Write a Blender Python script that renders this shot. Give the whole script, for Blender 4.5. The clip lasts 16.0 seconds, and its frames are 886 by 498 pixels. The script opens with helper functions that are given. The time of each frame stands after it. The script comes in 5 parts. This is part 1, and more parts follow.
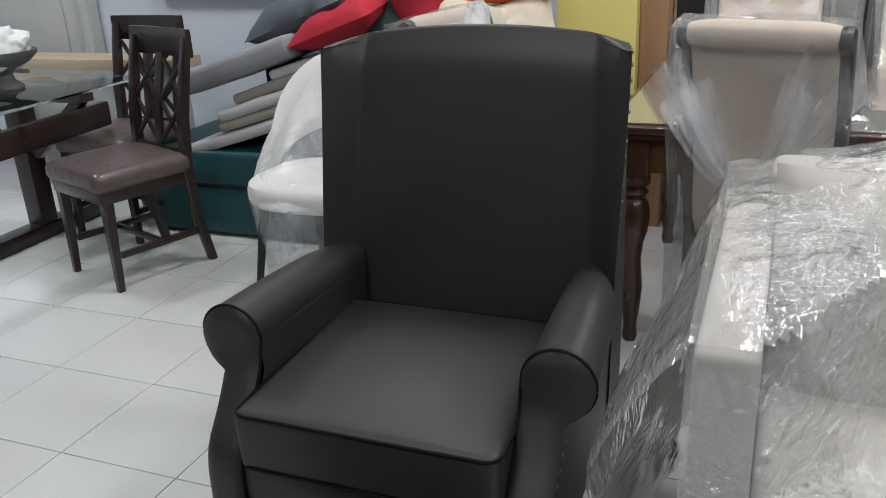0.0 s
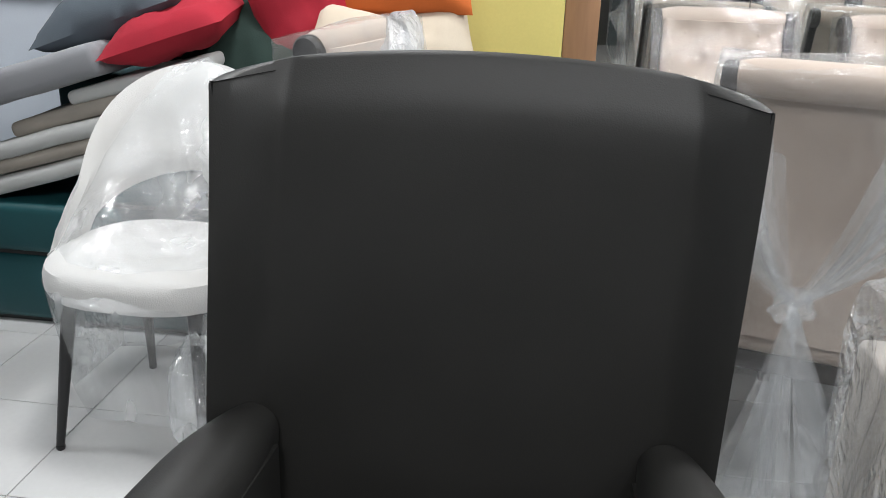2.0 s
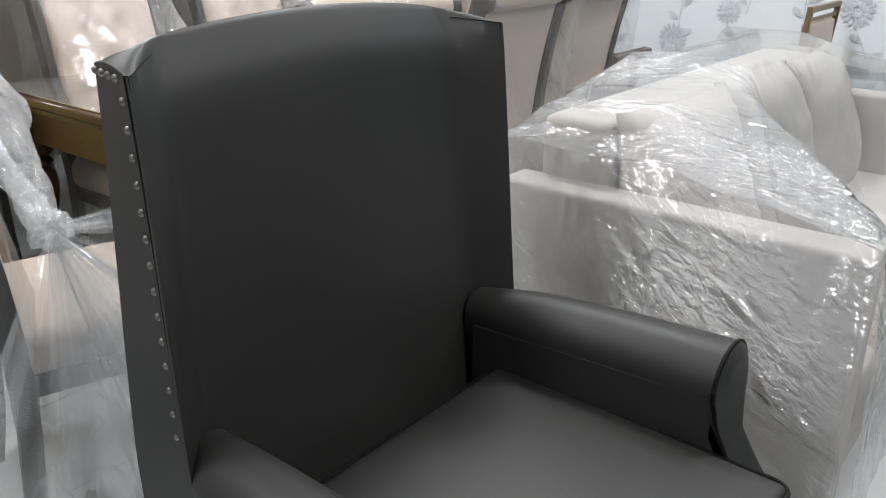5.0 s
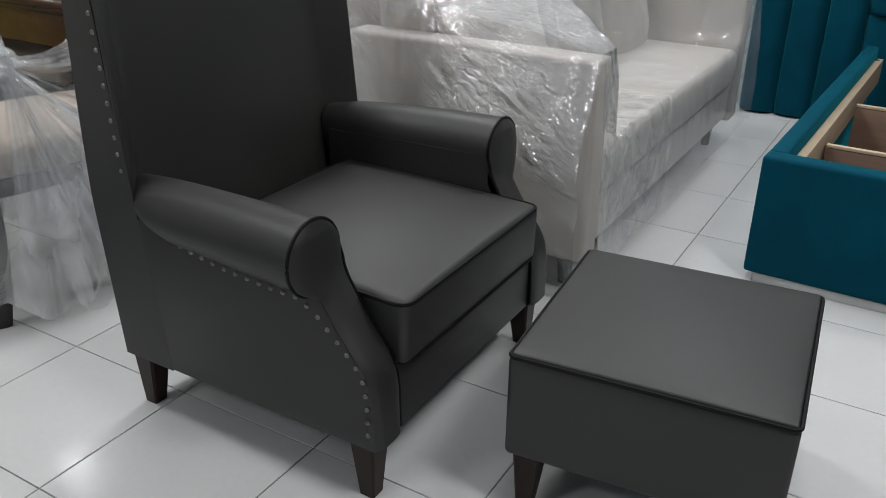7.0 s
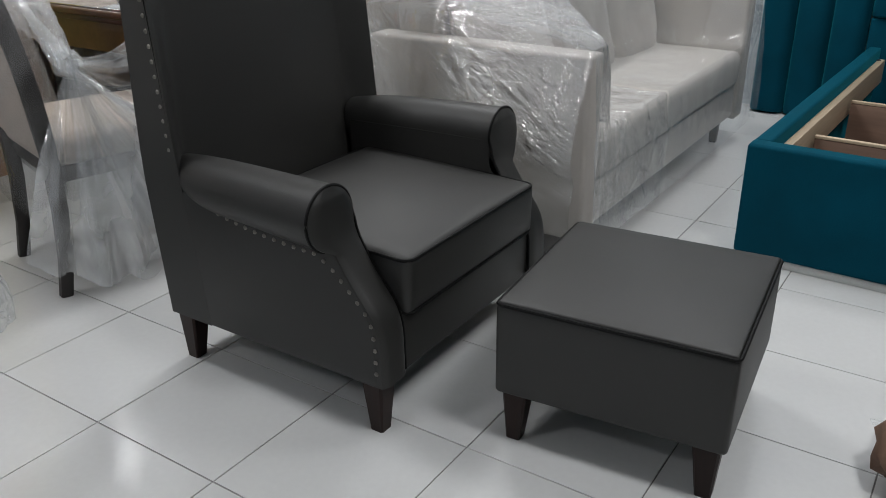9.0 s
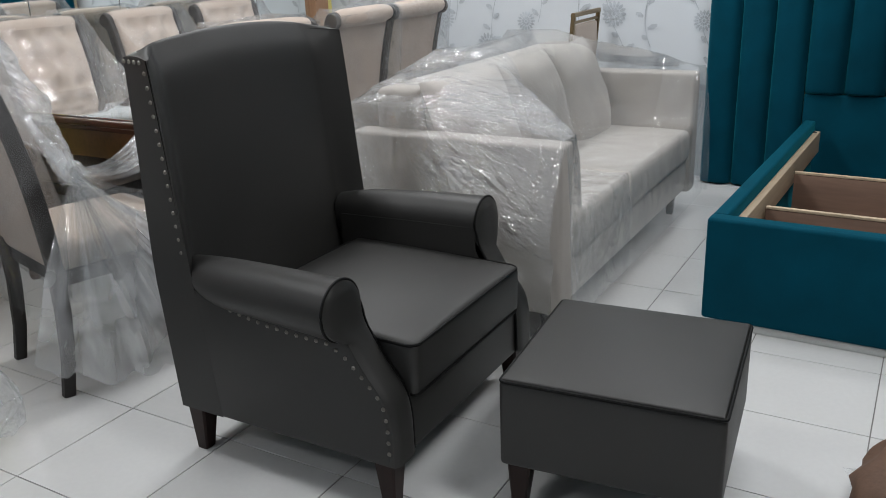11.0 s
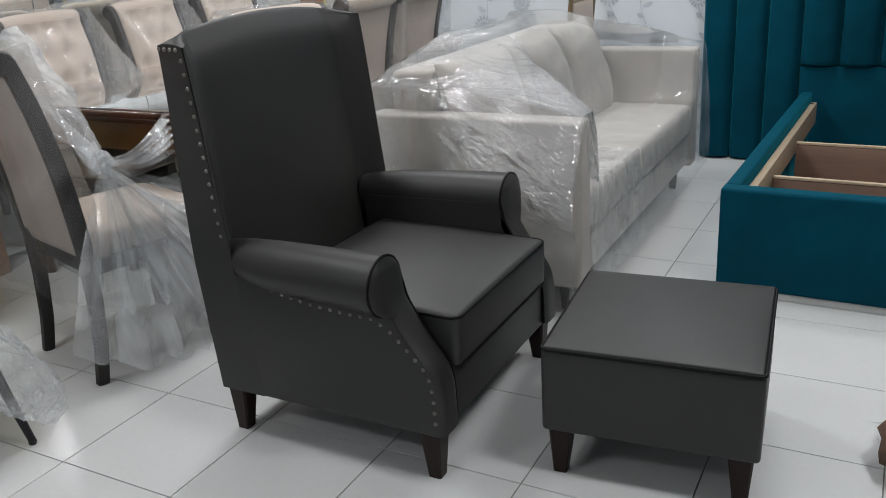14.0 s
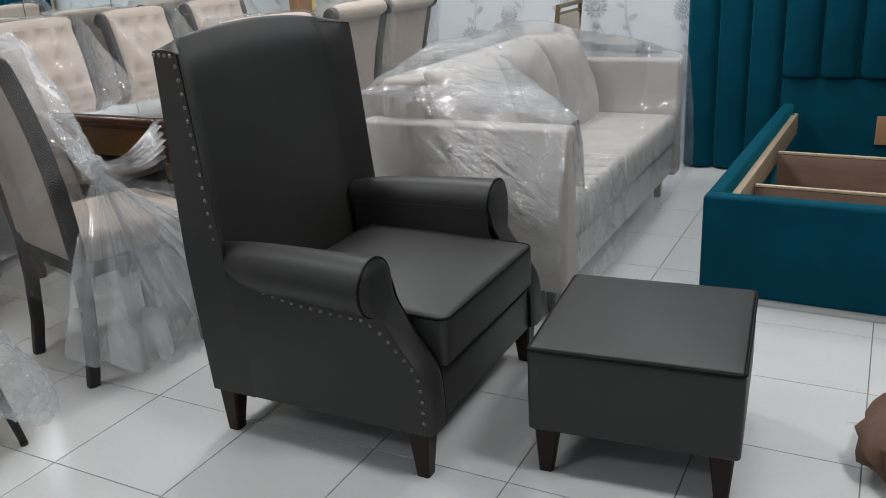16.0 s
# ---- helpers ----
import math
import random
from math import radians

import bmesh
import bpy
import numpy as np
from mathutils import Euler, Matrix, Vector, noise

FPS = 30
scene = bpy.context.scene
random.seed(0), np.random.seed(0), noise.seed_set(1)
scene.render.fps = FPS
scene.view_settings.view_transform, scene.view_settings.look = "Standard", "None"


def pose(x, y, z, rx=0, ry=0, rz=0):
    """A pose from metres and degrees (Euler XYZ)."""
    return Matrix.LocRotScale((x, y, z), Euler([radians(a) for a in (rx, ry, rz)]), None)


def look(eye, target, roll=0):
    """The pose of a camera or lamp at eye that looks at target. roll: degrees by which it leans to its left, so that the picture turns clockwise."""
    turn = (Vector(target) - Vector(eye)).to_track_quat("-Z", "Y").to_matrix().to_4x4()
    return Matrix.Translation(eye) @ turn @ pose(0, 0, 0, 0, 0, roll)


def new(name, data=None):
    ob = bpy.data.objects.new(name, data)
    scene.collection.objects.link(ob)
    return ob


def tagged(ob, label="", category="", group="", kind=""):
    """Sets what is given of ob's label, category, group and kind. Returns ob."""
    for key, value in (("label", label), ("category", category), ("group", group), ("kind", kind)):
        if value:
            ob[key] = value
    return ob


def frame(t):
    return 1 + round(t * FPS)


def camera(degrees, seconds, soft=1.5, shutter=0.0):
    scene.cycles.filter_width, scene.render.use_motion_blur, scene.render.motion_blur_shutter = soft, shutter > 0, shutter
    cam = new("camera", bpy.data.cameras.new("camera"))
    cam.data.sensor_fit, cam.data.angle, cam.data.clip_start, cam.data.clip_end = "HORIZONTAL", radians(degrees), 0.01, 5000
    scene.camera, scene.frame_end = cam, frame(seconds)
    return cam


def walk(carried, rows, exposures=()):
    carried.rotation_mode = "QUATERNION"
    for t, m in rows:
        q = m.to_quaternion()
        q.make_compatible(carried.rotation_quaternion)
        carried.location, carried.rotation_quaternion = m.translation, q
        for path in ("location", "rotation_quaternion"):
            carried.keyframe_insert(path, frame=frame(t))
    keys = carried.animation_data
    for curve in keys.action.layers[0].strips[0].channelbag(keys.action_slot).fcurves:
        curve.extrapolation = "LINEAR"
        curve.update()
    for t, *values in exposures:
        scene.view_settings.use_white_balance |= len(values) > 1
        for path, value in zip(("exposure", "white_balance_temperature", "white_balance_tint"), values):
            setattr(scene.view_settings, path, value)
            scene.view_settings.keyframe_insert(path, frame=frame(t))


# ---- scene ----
cam = camera(55.1, 16.0, soft=0.9)
PATH = [
    (0, (1.024, -2.297, 1.367), (0.316, -0.57, 0.647), -2.8),
    (0.5, (0.838, -2.051, 1.35), (0.183, -0.282, 0.686), -1.2),
    (1, (0.694, -1.841, 1.329), (0.193, -0.029, 0.647), -0.5),
    (1.5, (0.566, -1.629, 1.303), (0.097, 0.19, 0.617), -0.6),
    (1.8, (0.503, -1.561, 1.297), (0.136, 0.287, 0.631), 0.5),
    (2, (0.417, -1.537, 1.291), (0.186, 0.322, 0.591), 2),
    (2.2, (0.264, -1.517, 1.287), (0.23, 0.335, 0.547), 3),
    (2.5, (0.052, -1.477, 1.322), (0.304, 0.332, 0.507), 4.7),
    (3, (-0.064, -1.433, 1.32), (0.431, 0.354, 0.57), 4.4),
    (3.5, (-0.129, -1.337, 1.294), (0.578, 0.381, 0.553), 4),
    (4, (-0.279, -1.205, 1.276), (0.666, 0.395, 0.539), 4),
    (4.5, (-0.513, -1.189, 1.248), (0.873, 0.046, 0.505), 1.7),
    (5, (-0.631, -1.295, 1.26), (0.833, -0.143, 0.532), 0.7),
    (7.5, (-1.219, -1.924, 1.197), (0.338, -1.024, 0.322), 0.6),
    (8, (-1.236, -2.014, 1.193), (0.229, -1.001, 0.284), -0.8),
    (8.5, (-1.272, -2.035, 1.197), (0.188, -1.031, 0.269), -0.7),
    (9, (-1.342, -2.042, 1.217), (0.17, -1.027, 0.391), -0.7),
    (11.5, (-1.533, -2.021, 1.314), (0.097, -1.068, 0.655), -2.6),
    (12, (-1.542, -2.033, 1.312), (0.083, -1.064, 0.663), -2.8),
    (12.5, (-1.536, -2.036, 1.308), (0.078, -1.068, 0.632), -3),
    (13, (-1.524, -2.04, 1.305), (0.096, -1.113, 0.588), -2.2),
    (13.5, (-1.584, -1.986, 1.292), (0.049, -1.101, 0.549), -3.7),
    (14, (-1.636, -1.933, 1.305), (0.001, -1.021, 0.607), -3.8),
    (14.5, (-1.672, -1.923, 1.298), (0.001, -1.069, 0.61), -2.9),
    (15, (-1.68, -1.95, 1.304), (-0.019, -1.061, 0.634), -2.9),
    (15.5, (-1.684, -1.953, 1.299), (-0.023, -1.065, 0.625), -3.3),
    (16, (-1.682, -1.952, 1.301), (-0.022, -1.064, 0.626), -3.3),
]
walk(cam, [(t, look(eye, target, roll)) for t, eye, target, roll in PATH],
     exposures=[(0, 0.02), (1, 0.17), (2, 0.42), (3, 0.48), (4.5, 0.50), (5.2, 0.36), (7.3, 0.0), (9, -0.12), (11.3, -0.04), (16, -0.04)])

# ---------------- world, lights ----------------
world = bpy.data.worlds.new("world")
scene.world = world
world.use_nodes = True
world.node_tree.nodes["Background"].inputs[0].default_value = (0.75, 0.85, 1.0, 1)
world.node_tree.nodes["Background"].inputs[1].default_value = 0.15

ROOM_X0, ROOM_X1, ROOM_Y0, ROOM_Y1, ROOM_H = -4.4, 3.385, -4.3, 1.70, 3.0
# unseen ceiling lamps: places and watts chosen to balance brightness across the room
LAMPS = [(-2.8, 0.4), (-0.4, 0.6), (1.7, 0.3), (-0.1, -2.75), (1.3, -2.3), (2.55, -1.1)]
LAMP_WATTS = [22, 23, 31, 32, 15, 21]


# ---------------- materials ----------------
def mat(name, colour, rough=0.5, metal=0.0, spread=0.12, scale=8.0, fine=120.0, bump=0.1, stretch=(1, 1, 1), coat=0.0, sheen=0.0, rand=0.0, spec=0.5):
    """Base colour varied at two scales, with fine relief."""
    m = bpy.data.materials.new(name)
    m.use_nodes = True
    n, l = m.node_tree.nodes, m.node_tree.links
    b = n["Principled BSDF"]
    co = n.new("ShaderNodeTexCoord")
    mp = n.new("ShaderNodeMapping")
    mp.inputs["Scale"].default_value = stretch
    l.new(co.outputs["Object"], mp.inputs[0])
    big, small = n.new("ShaderNodeTexNoise"), n.new("ShaderNodeTexNoise")
    big.inputs["Scale"].default_value, small.inputs["Scale"].default_value = scale, fine
    big.inputs["Detail"].default_value, small.inputs["Detail"].default_value = 4, 3
    l.new(mp.outputs[0], big.inputs["Vector"]), l.new(mp.outputs[0], small.inputs["Vector"])
    add = n.new("ShaderNodeMath")
    add.operation = "MULTIPLY_ADD"
    l.new(small.outputs["Fac"], add.inputs[0])
    add.inputs[1].default_value = 0.5
    l.new(big.outputs["Fac"], add.inputs[2])
    ramp = n.new("ShaderNodeMapRange")
    ramp.inputs["From Min"].default_value, ramp.inputs["From Max"].default_value = 0.45, 1.05
    ramp.inputs["To Min"].default_value, ramp.inputs["To Max"].default_value = 1 - spread, 1 + spread
    l.new(add.outputs[0], ramp.inputs["Value"])
    fac = ramp.outputs[0]
    if rand:
        inf = n.new("ShaderNodeObjectInfo")
        r2 = n.new("ShaderNodeMapRange")
        r2.inputs["To Min"].default_value, r2.inputs["To Max"].default_value = 1 - rand, 1 + rand
        l.new(inf.outputs["Random"], r2.inputs["Value"])
        mul = n.new("ShaderNodeMath")
        mul.operation = "MULTIPLY"
        l.new(fac, mul.inputs[0]), l.new(r2.outputs[0], mul.inputs[1])
        fac = mul.outputs[0]
    mix = n.new("ShaderNodeVectorMath")
    mix.operation = "SCALE"
    mix.inputs[0].default_value = colour
    l.new(fac, mix.inputs["Scale"])
    l.new(mix.outputs[0], b.inputs["Base Color"])
    rr = n.new("ShaderNodeMapRange")
    rr.inputs["To Min"].default_value, rr.inputs["To Max"].default_value = max(rough - 0.08, 0.02), min(rough + 0.08, 1)
    l.new(big.outputs["Fac"], rr.inputs["Value"])
    l.new(rr.outputs[0], b.inputs["Roughness"])
    b.inputs["Metallic"].default_value = metal
    b.inputs["Coat Weight"].default_value = coat
    b.inputs["Sheen Weight"].default_value = sheen
    b.inputs["Specular IOR Level"].default_value = spec
    if bump:
        bp = n.new("ShaderNodeBump")
        bp.inputs["Strength"].default_value, bp.inputs["Distance"].default_value = bump, 0.004
        l.new(small.outputs["Fac"], bp.inputs["Height"])
        l.new(bp.outputs[0], b.inputs["Normal"])
    return m


def film_mat(name, milk=0.13, crease=9.0, strength=0.9, gloss=1.0, pull=(0.5, 0.35, 0.2), long=1.7, gather=(0.40, 0.66), spread=4.5):
    """Thin clear wrapping film: mostly see-through, hazy where it folds, with sharp glints on its creases."""
    m = bpy.data.materials.new(name)
    m.use_nodes = True
    n, l = m.node_tree.nodes, m.node_tree.links
    b, out = n["Principled BSDF"], n["Material Output"]
    co = n.new("ShaderNodeTexCoord")
    mp = n.new("ShaderNodeMapping")
    mp.vector_type = "TEXTURE"
    mp.inputs["Scale"].default_value = (1, 1, long)
    mp.inputs["Rotation"].default_value = pull
    l.new(co.outputs["Object"], mp.inputs[0])
    w1, w2, w3 = n.new("ShaderNodeTexNoise"), n.new("ShaderNodeTexNoise"), n.new("ShaderNodeTexNoise")
    w1.noise_type = "RIDGED_MULTIFRACTAL"
    w1.inputs["Scale"].default_value, w2.inputs["Scale"].default_value, w3.inputs["Scale"].default_value = crease, spread, crease * 5
    w1.inputs["Detail"].default_value, w2.inputs["Detail"].default_value, w3.inputs["Detail"].default_value = 3, 3, 2
    w1.inputs["Distortion"].default_value, w2.inputs["Distortion"].default_value, w3.inputs["Distortion"].default_value = 0.8, 1.0, 0.6
    for w in (w1, w2, w3):
        l.new(mp.outputs[0], w.inputs["Vector"])
    hh = n.new("ShaderNodeMath")
    hh.operation = "MULTIPLY_ADD"
    l.new(w3.outputs["Fac"], hh.inputs[0])
    hh.inputs[1].default_value = 0.32
    l.new(w1.outputs["Fac"], hh.inputs[2])
    # creases gather in patches, elsewhere the film is taut
    patch = n.new("ShaderNodeMapRange")
    patch.inputs["From Min"].default_value, patch.inputs["From Max"].default_value = gather
    patch.inputs["To Min"].default_value, patch.inputs["To Max"].default_value = 0.12, 1.0
    l.new(w2.outputs["Fac"], patch.inputs["Value"])
    st = n.new("ShaderNodeMath")
    st.operation = "MULTIPLY"
    st.inputs[1].default_value = strength
    l.new(patch.outputs[0], st.inputs[0])
    bp = n.new("ShaderNodeBump")
    bp.inputs["Distance"].default_value = 0.045
    l.new(st.outputs[0], bp.inputs["Strength"])
    l.new(hh.outputs[0], bp.inputs["Height"])
    l.new(bp.outputs[0], b.inputs["Normal"])
    b.inputs["Base Color"].default_value = (0.90, 0.91, 0.92, 1)
    b.inputs["Roughness"].default_value = 0.3
    tr = n.new("ShaderNodeBsdfTransparent")
    tr.inputs[0].default_value = (0.97, 0.98, 0.985, 1)
    mr = n.new("ShaderNodeMapRange")
    mr.inputs["From Min"].default_value, mr.inputs["From Max"].default_value = 0.35, 0.72
    mr.inputs["To Min"].default_value, mr.inputs["To Max"].default_value = milk * 0.4, milk * 2.2
    l.new(w2.outputs["Fac"], mr.inputs["Value"])
    gl = n.new("ShaderNodeBsdfGlossy")
    gl.inputs["Roughness"].default_value = 0.075
    l.new(bp.outputs[0], gl.inputs["Normal"])
    fr = n.new("ShaderNodeFresnel")
    fr.inputs["IOR"].default_value = 1.42
    l.new(bp.outputs[0], fr.inputs["Normal"])
    gf_ = n.new("ShaderNodeMath")
    gf_.operation = "MULTIPLY_ADD"
    gf_.use_clamp = True
    l.new(fr.outputs[0], gf_.inputs[0])
    gf_.inputs[1].default_value, gf_.inputs[2].default_value = 0.6 * gloss, 0.085 * gloss
    m1, m2 = n.new("ShaderNodeMixShader"), n.new("ShaderNodeMixShader")
    l.new(mr.outputs[0], m1.inputs[0]), l.new(tr.outputs[0], m1.inputs[1]), l.new(b.outputs[0], m1.inputs[2])
    l.new(gf_.outputs[0], m2.inputs[0]), l.new(m1.outputs[0], m2.inputs[1]), l.new(gl.outputs[0], m2.inputs[2])
    l.new(m2.outputs[0], out.inputs[0])
    return m


def plain(name, colour, rough=0.1, metal=0.0, emit=0.0):
    m = bpy.data.materials.new(name)
    m.use_nodes = True
    b = m.node_tree.nodes["Principled BSDF"]
    b.inputs["Base Color"].default_value = (*colour, 1)
    b.inputs["Roughness"].default_value, b.inputs["Metallic"].default_value = rough, metal
    if emit:
        b.inputs["Emission Color"].default_value, b.inputs["Emission Strength"].default_value = (*colour, 1), emit
    return m


M_LEATHER = mat("charcoal_leatherette", (0.0208, 0.0204, 0.0188), 0.50, spec=0.50, spread=0.10, scale=5, fine=420, bump=0.10)
M_PIPING = mat("black_piping", (0.0025, 0.0025, 0.0025), 0.6, bump=0.05, spec=0.2)
M_LEGWOOD = mat("mahogany_stain", (0.016, 0.006, 0.0045), 0.40, spec=0.25, spread=0.35, scale=14, fine=90, stretch=(1, 1, 0.12), bump=0.05)
M_NAIL = mat("pewter_nail", (0.21, 0.20, 0.18), 0.34, metal=1.0, bump=0.0)
M_TILE = mat("glazed_tile", (0.62, 0.625, 0.62), 0.17, spread=0.045, scale=2.2, fine=60, bump=0.015, rand=0.02)
M_GROUT = mat("grey_grout", (0.20, 0.195, 0.185), 0.85, spread=0.35, scale=6, fine=200, bump=0.2)
M_WALL = mat("pale_blue_wall", (0.60, 0.65, 0.72), 0.7, spread=0.05, scale=1.5, fine=150, bump=0.06)
M_PAPER = mat("wallpaper", (0.66, 0.70, 0.74), 0.62, spread=0.05, scale=1.2, fine=220, bump=0.08)
M_PRINT = mat("wallpaper_print", (0.49, 0.53, 0.57), 0.55, spread=0.30, scale=9, fine=90, bump=0.0)
M_CEIL = mat("ceiling_paint", (0.78, 0.78, 0.77), 0.8, spread=0.03, scale=2, fine=90, bump=0.05)
M_YELLOW = mat("yellow_paint", (0.66, 0.58, 0.19), 0.5, spread=0.05, scale=2, fine=130, bump=0.05)
M_BROWN = mat("veneer_trim", (0.34, 0.19, 0.105), 0.45, spread=0.2, scale=6, fine=70, stretch=(1, 1, 0.1), bump=0.05)
M_DARKWOOD = mat("dark_walnut", (0.021, 0.012, 0.010), 0.3, spread=0.4, scale=12, fine=80, stretch=(1, 1, 0.15), bump=0.05, coat=0.2)
M_TABLEWOOD = mat("cherry_table", (0.046, 0.018, 0.009), 0.3, spread=0.45, scale=8, fine=60, stretch=(0.12, 1, 1), bump=0.05, coat=0.3)
M_FRAMEWOOD = mat("taupe_frame_wood", (0.027, 0.023, 0.022), 0.5, spread=0.25, scale=12, fine=90, stretch=(1, 1, 0.2), bump=0.08)
M_BEIGE = mat("beige_linen", (0.47, 0.39, 0.33), 0.85, spread=0.08, scale=5, fine=380, bump=0.22, sheen=0.2)
M_CREAM = mat("oatmeal_weave", (0.40, 0.375, 0.345), 0.88, spread=0.09, scale=4, fine=340, bump=0.3, sheen=0.2)
M_WHITE = mat("white_boucle", (0.64, 0.635, 0.62), 0.9, spread=0.06, scale=5, fine=300, bump=0.35, sheen=0.2)
M_TEAL = mat("teal_velvet", (0.0006, 0.049, 0.079), 0.85, spread=0.22, scale=5, fine=260, bump=0.08, sheen=0.0, spec=0.08)
_b = M_TEAL.node_tree.nodes["Principled BSDF"]
_b.inputs["Sheen Weight"].default_value, _b.inputs["Sheen Roughness"].default_value = 0.35, 0.35
_b.inputs["Sheen Tint"].default_value = (0.04, 0.60, 0.76, 1)
M_TEALDULL = mat("teal_leatherette", (0.010, 0.075, 0.085), 0.5, spread=0.15, scale=4, fine=260, bump=0.1)
M_PINE = mat("raw_pine", (0.50, 0.40, 0.28), 0.6, spread=0.2, scale=6, fine=70, stretch=(0.1, 1, 1), bump=0.08)
M_PLY = mat("brown_plywood", (0.20, 0.125, 0.09), 0.6, spread=0.28, scale=6, fine=60, stretch=(1, 0.1, 1), bump=0.08)
M_TABLETOP = plain("smoked_mirror_top", (0.52, 0.50, 0.48), 0.03, 0.75)
M_APRON = mat("honey_apron", (0.115, 0.060, 0.020), 0.35, spread=0.35, scale=8, fine=60, stretch=(0.12, 1, 1), bump=0.05, coat=0.2)
M_BLACK = mat("black_metal", (0.012, 0.012, 0.013), 0.35, spread=0.15, bump=0.02)
M_BRASS = mat("antique_brass", (0.28, 0.21, 0.12), 0.38, metal=0.9, spread=0.15, bump=0.02)
M_SEATBROWN = mat("brown_woven_vinyl", (0.098, 0.072, 0.070), 0.30, spread=0.14, scale=30, fine=90, bump=0.25)
M_GREYFAB = mat("grey_suede", (0.24, 0.245, 0.26), 0.85, spread=0.1, scale=5, fine=300, bump=0.15, sheen=0.3)
M_TAUPE = mat("taupe_cotton", (0.33, 0.30, 0.26), 0.9, spread=0.12, scale=6, fine=300, bump=0.2)
M_LIGHTGREY = mat("light_grey_cotton", (0.50, 0.51, 0.50), 0.9, spread=0.08, scale=6, fine=300, bump=0.2)
M_SLATE = mat("slate_blue_cotton", (0.085, 0.105, 0.125), 0.85, spread=0.12, scale=6, fine=300, bump=0.2)
M_RED = mat("red_cotton", (0.38, 0.011, 0.028), 0.85, spread=0.14, scale=6, fine=300, bump=0.2)
M_ORANGE = mat("orange_cotton", (0.62, 0.145, 0.028), 0.85, spread=0.1, scale=6, fine=300, bump=0.2)
M_GREEN = mat("bottle_green_cotton", (0.012, 0.032, 0.025), 0.85, spread=0.15, scale=6, fine=300, bump=0.2)
M_PILLOWCREAM = mat("cream_cotton", (0.60, 0.52, 0.41), 0.9, spread=0.1, scale=6, fine=300, bump=0.2)
M_PINKBROWN = mat("dusty_pink_cloth", (0.30, 0.155, 0.13), 0.9, spread=0.15, scale=10, fine=300, bump=0.2)
M_BROWNPAPER = mat("brown_kraft", (0.11, 0.060, 0.037), 0.75, spread=0.2, scale=12, fine=120, bump=0.2)
M_BOWL = mat("stone_bowl", (0.10, 0.105, 0.095), 0.6, spread=0.3, scale=20, fine=120, bump=0.2)
M_TISSUE = mat("white_tissue", (0.80, 0.80, 0.80), 0.9, spread=0.05, scale=10, fine=90, bump=0.2)
M_FILM = film_mat("wrapping_film", milk=0.08, crease=12.0, strength=1.1, gloss=0.6, long=3.0)
M_FILM_SOFA = film_mat("sofa_film", milk=0.16, crease=17.0, strength=1.1, gloss=1.4, pull=(2.15, 0.0, 0.2), long=3.4, gather=(0.42, 0.64), spread=3.4)
M_FILM_SEAT = film_mat("taut_film", milk=0.07, crease=7.0, strength=0.20, gloss=0.8, pull=(1.2, 0.0, 0.6), long=2.5)
M_FILM_BAG = film_mat("bag_film", milk=0.09, crease=9.0, strength=0.5, gloss=0.42)
M_FILM_TUB = film_mat("chair_bag_film", milk=0.19, crease=10.0, strength=0.9, gloss=0.36)
M_FILM_ROPE = film_mat("twisted_film", milk=0.20, crease=20.0, strength=1.0, gloss=0.6, pull=(-0.5, 0.0, 0.0), long=3.0)
M_FILM_BUNCH = film_mat("bunched_film", milk=0.15, crease=14.0, strength=0.6, gloss=0.5)
M_FILM_SKIRT = film_mat("hanging_film", milk=0.24, crease=8.0, strength=0.5, gloss=0.45, long=3.0)
M_FILM_SOFT = film_mat("loose_film", milk=0.13, crease=12.0, strength=0.9, gloss=0.5)
M_MIRROR = plain("mirror_silver", (0.86, 0.89, 0.88), 0.015, 1.0)
M_LAMP = plain("lamp_diffuser", (0.96, 0.98, 1.0), 0.5, 0, 3.0)
M_DARKPANEL = mat("dark_storefront", (0.030, 0.034, 0.034), 0.18, spread=0.2, bump=0.02)
M_GLASS = bpy.data.materials.new("table_glass")
M_GLASS.use_nodes = True
_b = M_GLASS.node_tree.nodes["Principled BSDF"]
_b.inputs["Base Color"].default_value = (0.80, 0.93, 0.90, 1)
_b.inputs["Transmission Weight"].default_value, _b.inputs["Roughness"].default_value, _b.inputs["IOR"].default_value = 1.0, 0.02, 1.45


# ---------------- mesh helpers ----------------
def mesh_of(name, bm, material, smooth=True):
    me = bpy.data.meshes.new(name)
    bmesh.ops.recalc_face_normals(bm, faces=bm.faces)
    bm.to_mesh(me)
    bm.free()
    for p in me.polygons:
        p.use_smooth = smooth
    me.materials.append(material)
    if smooth:
        me.set_sharp_from_angle(angle=radians(42))
    return me


def part(name, bm, material, parent=None, label="", smooth=True):
    ob = new(name, mesh_of(name, bm, material, smooth))
    if parent is not None:
        ob.parent = parent
    if label:
        ob["label"] = label
    return ob


def thing(name, m, label, category, group=""):
    ob = new(name)
    ob.empty_display_size = 0.1
    ob.matrix_basis = m
    return tagged(ob, label, category, group)


def box(lo, hi, bevel=0.0, seg=2, bm=None, m=None):
    """An upright box between two corners, with rounded edges."""
    b = bmesh.new()
    c = [(a + d) / 2 for a, d in zip(lo, hi)]
    s = [d - a for a, d in zip(lo, hi)]
    bmesh.ops.create_cube(b, size=1, matrix=Matrix.Translation(c) @ Matrix.Diagonal((*s, 1)))
    if bevel:
        bmesh.ops.bevel(b, geom=b.edges[:], offset=bevel, segments=seg, profile=0.6, affect="EDGES")
    if m is not None:
        b.transform(m)
    if bm is None:
        return b
    return merge(bm, b)


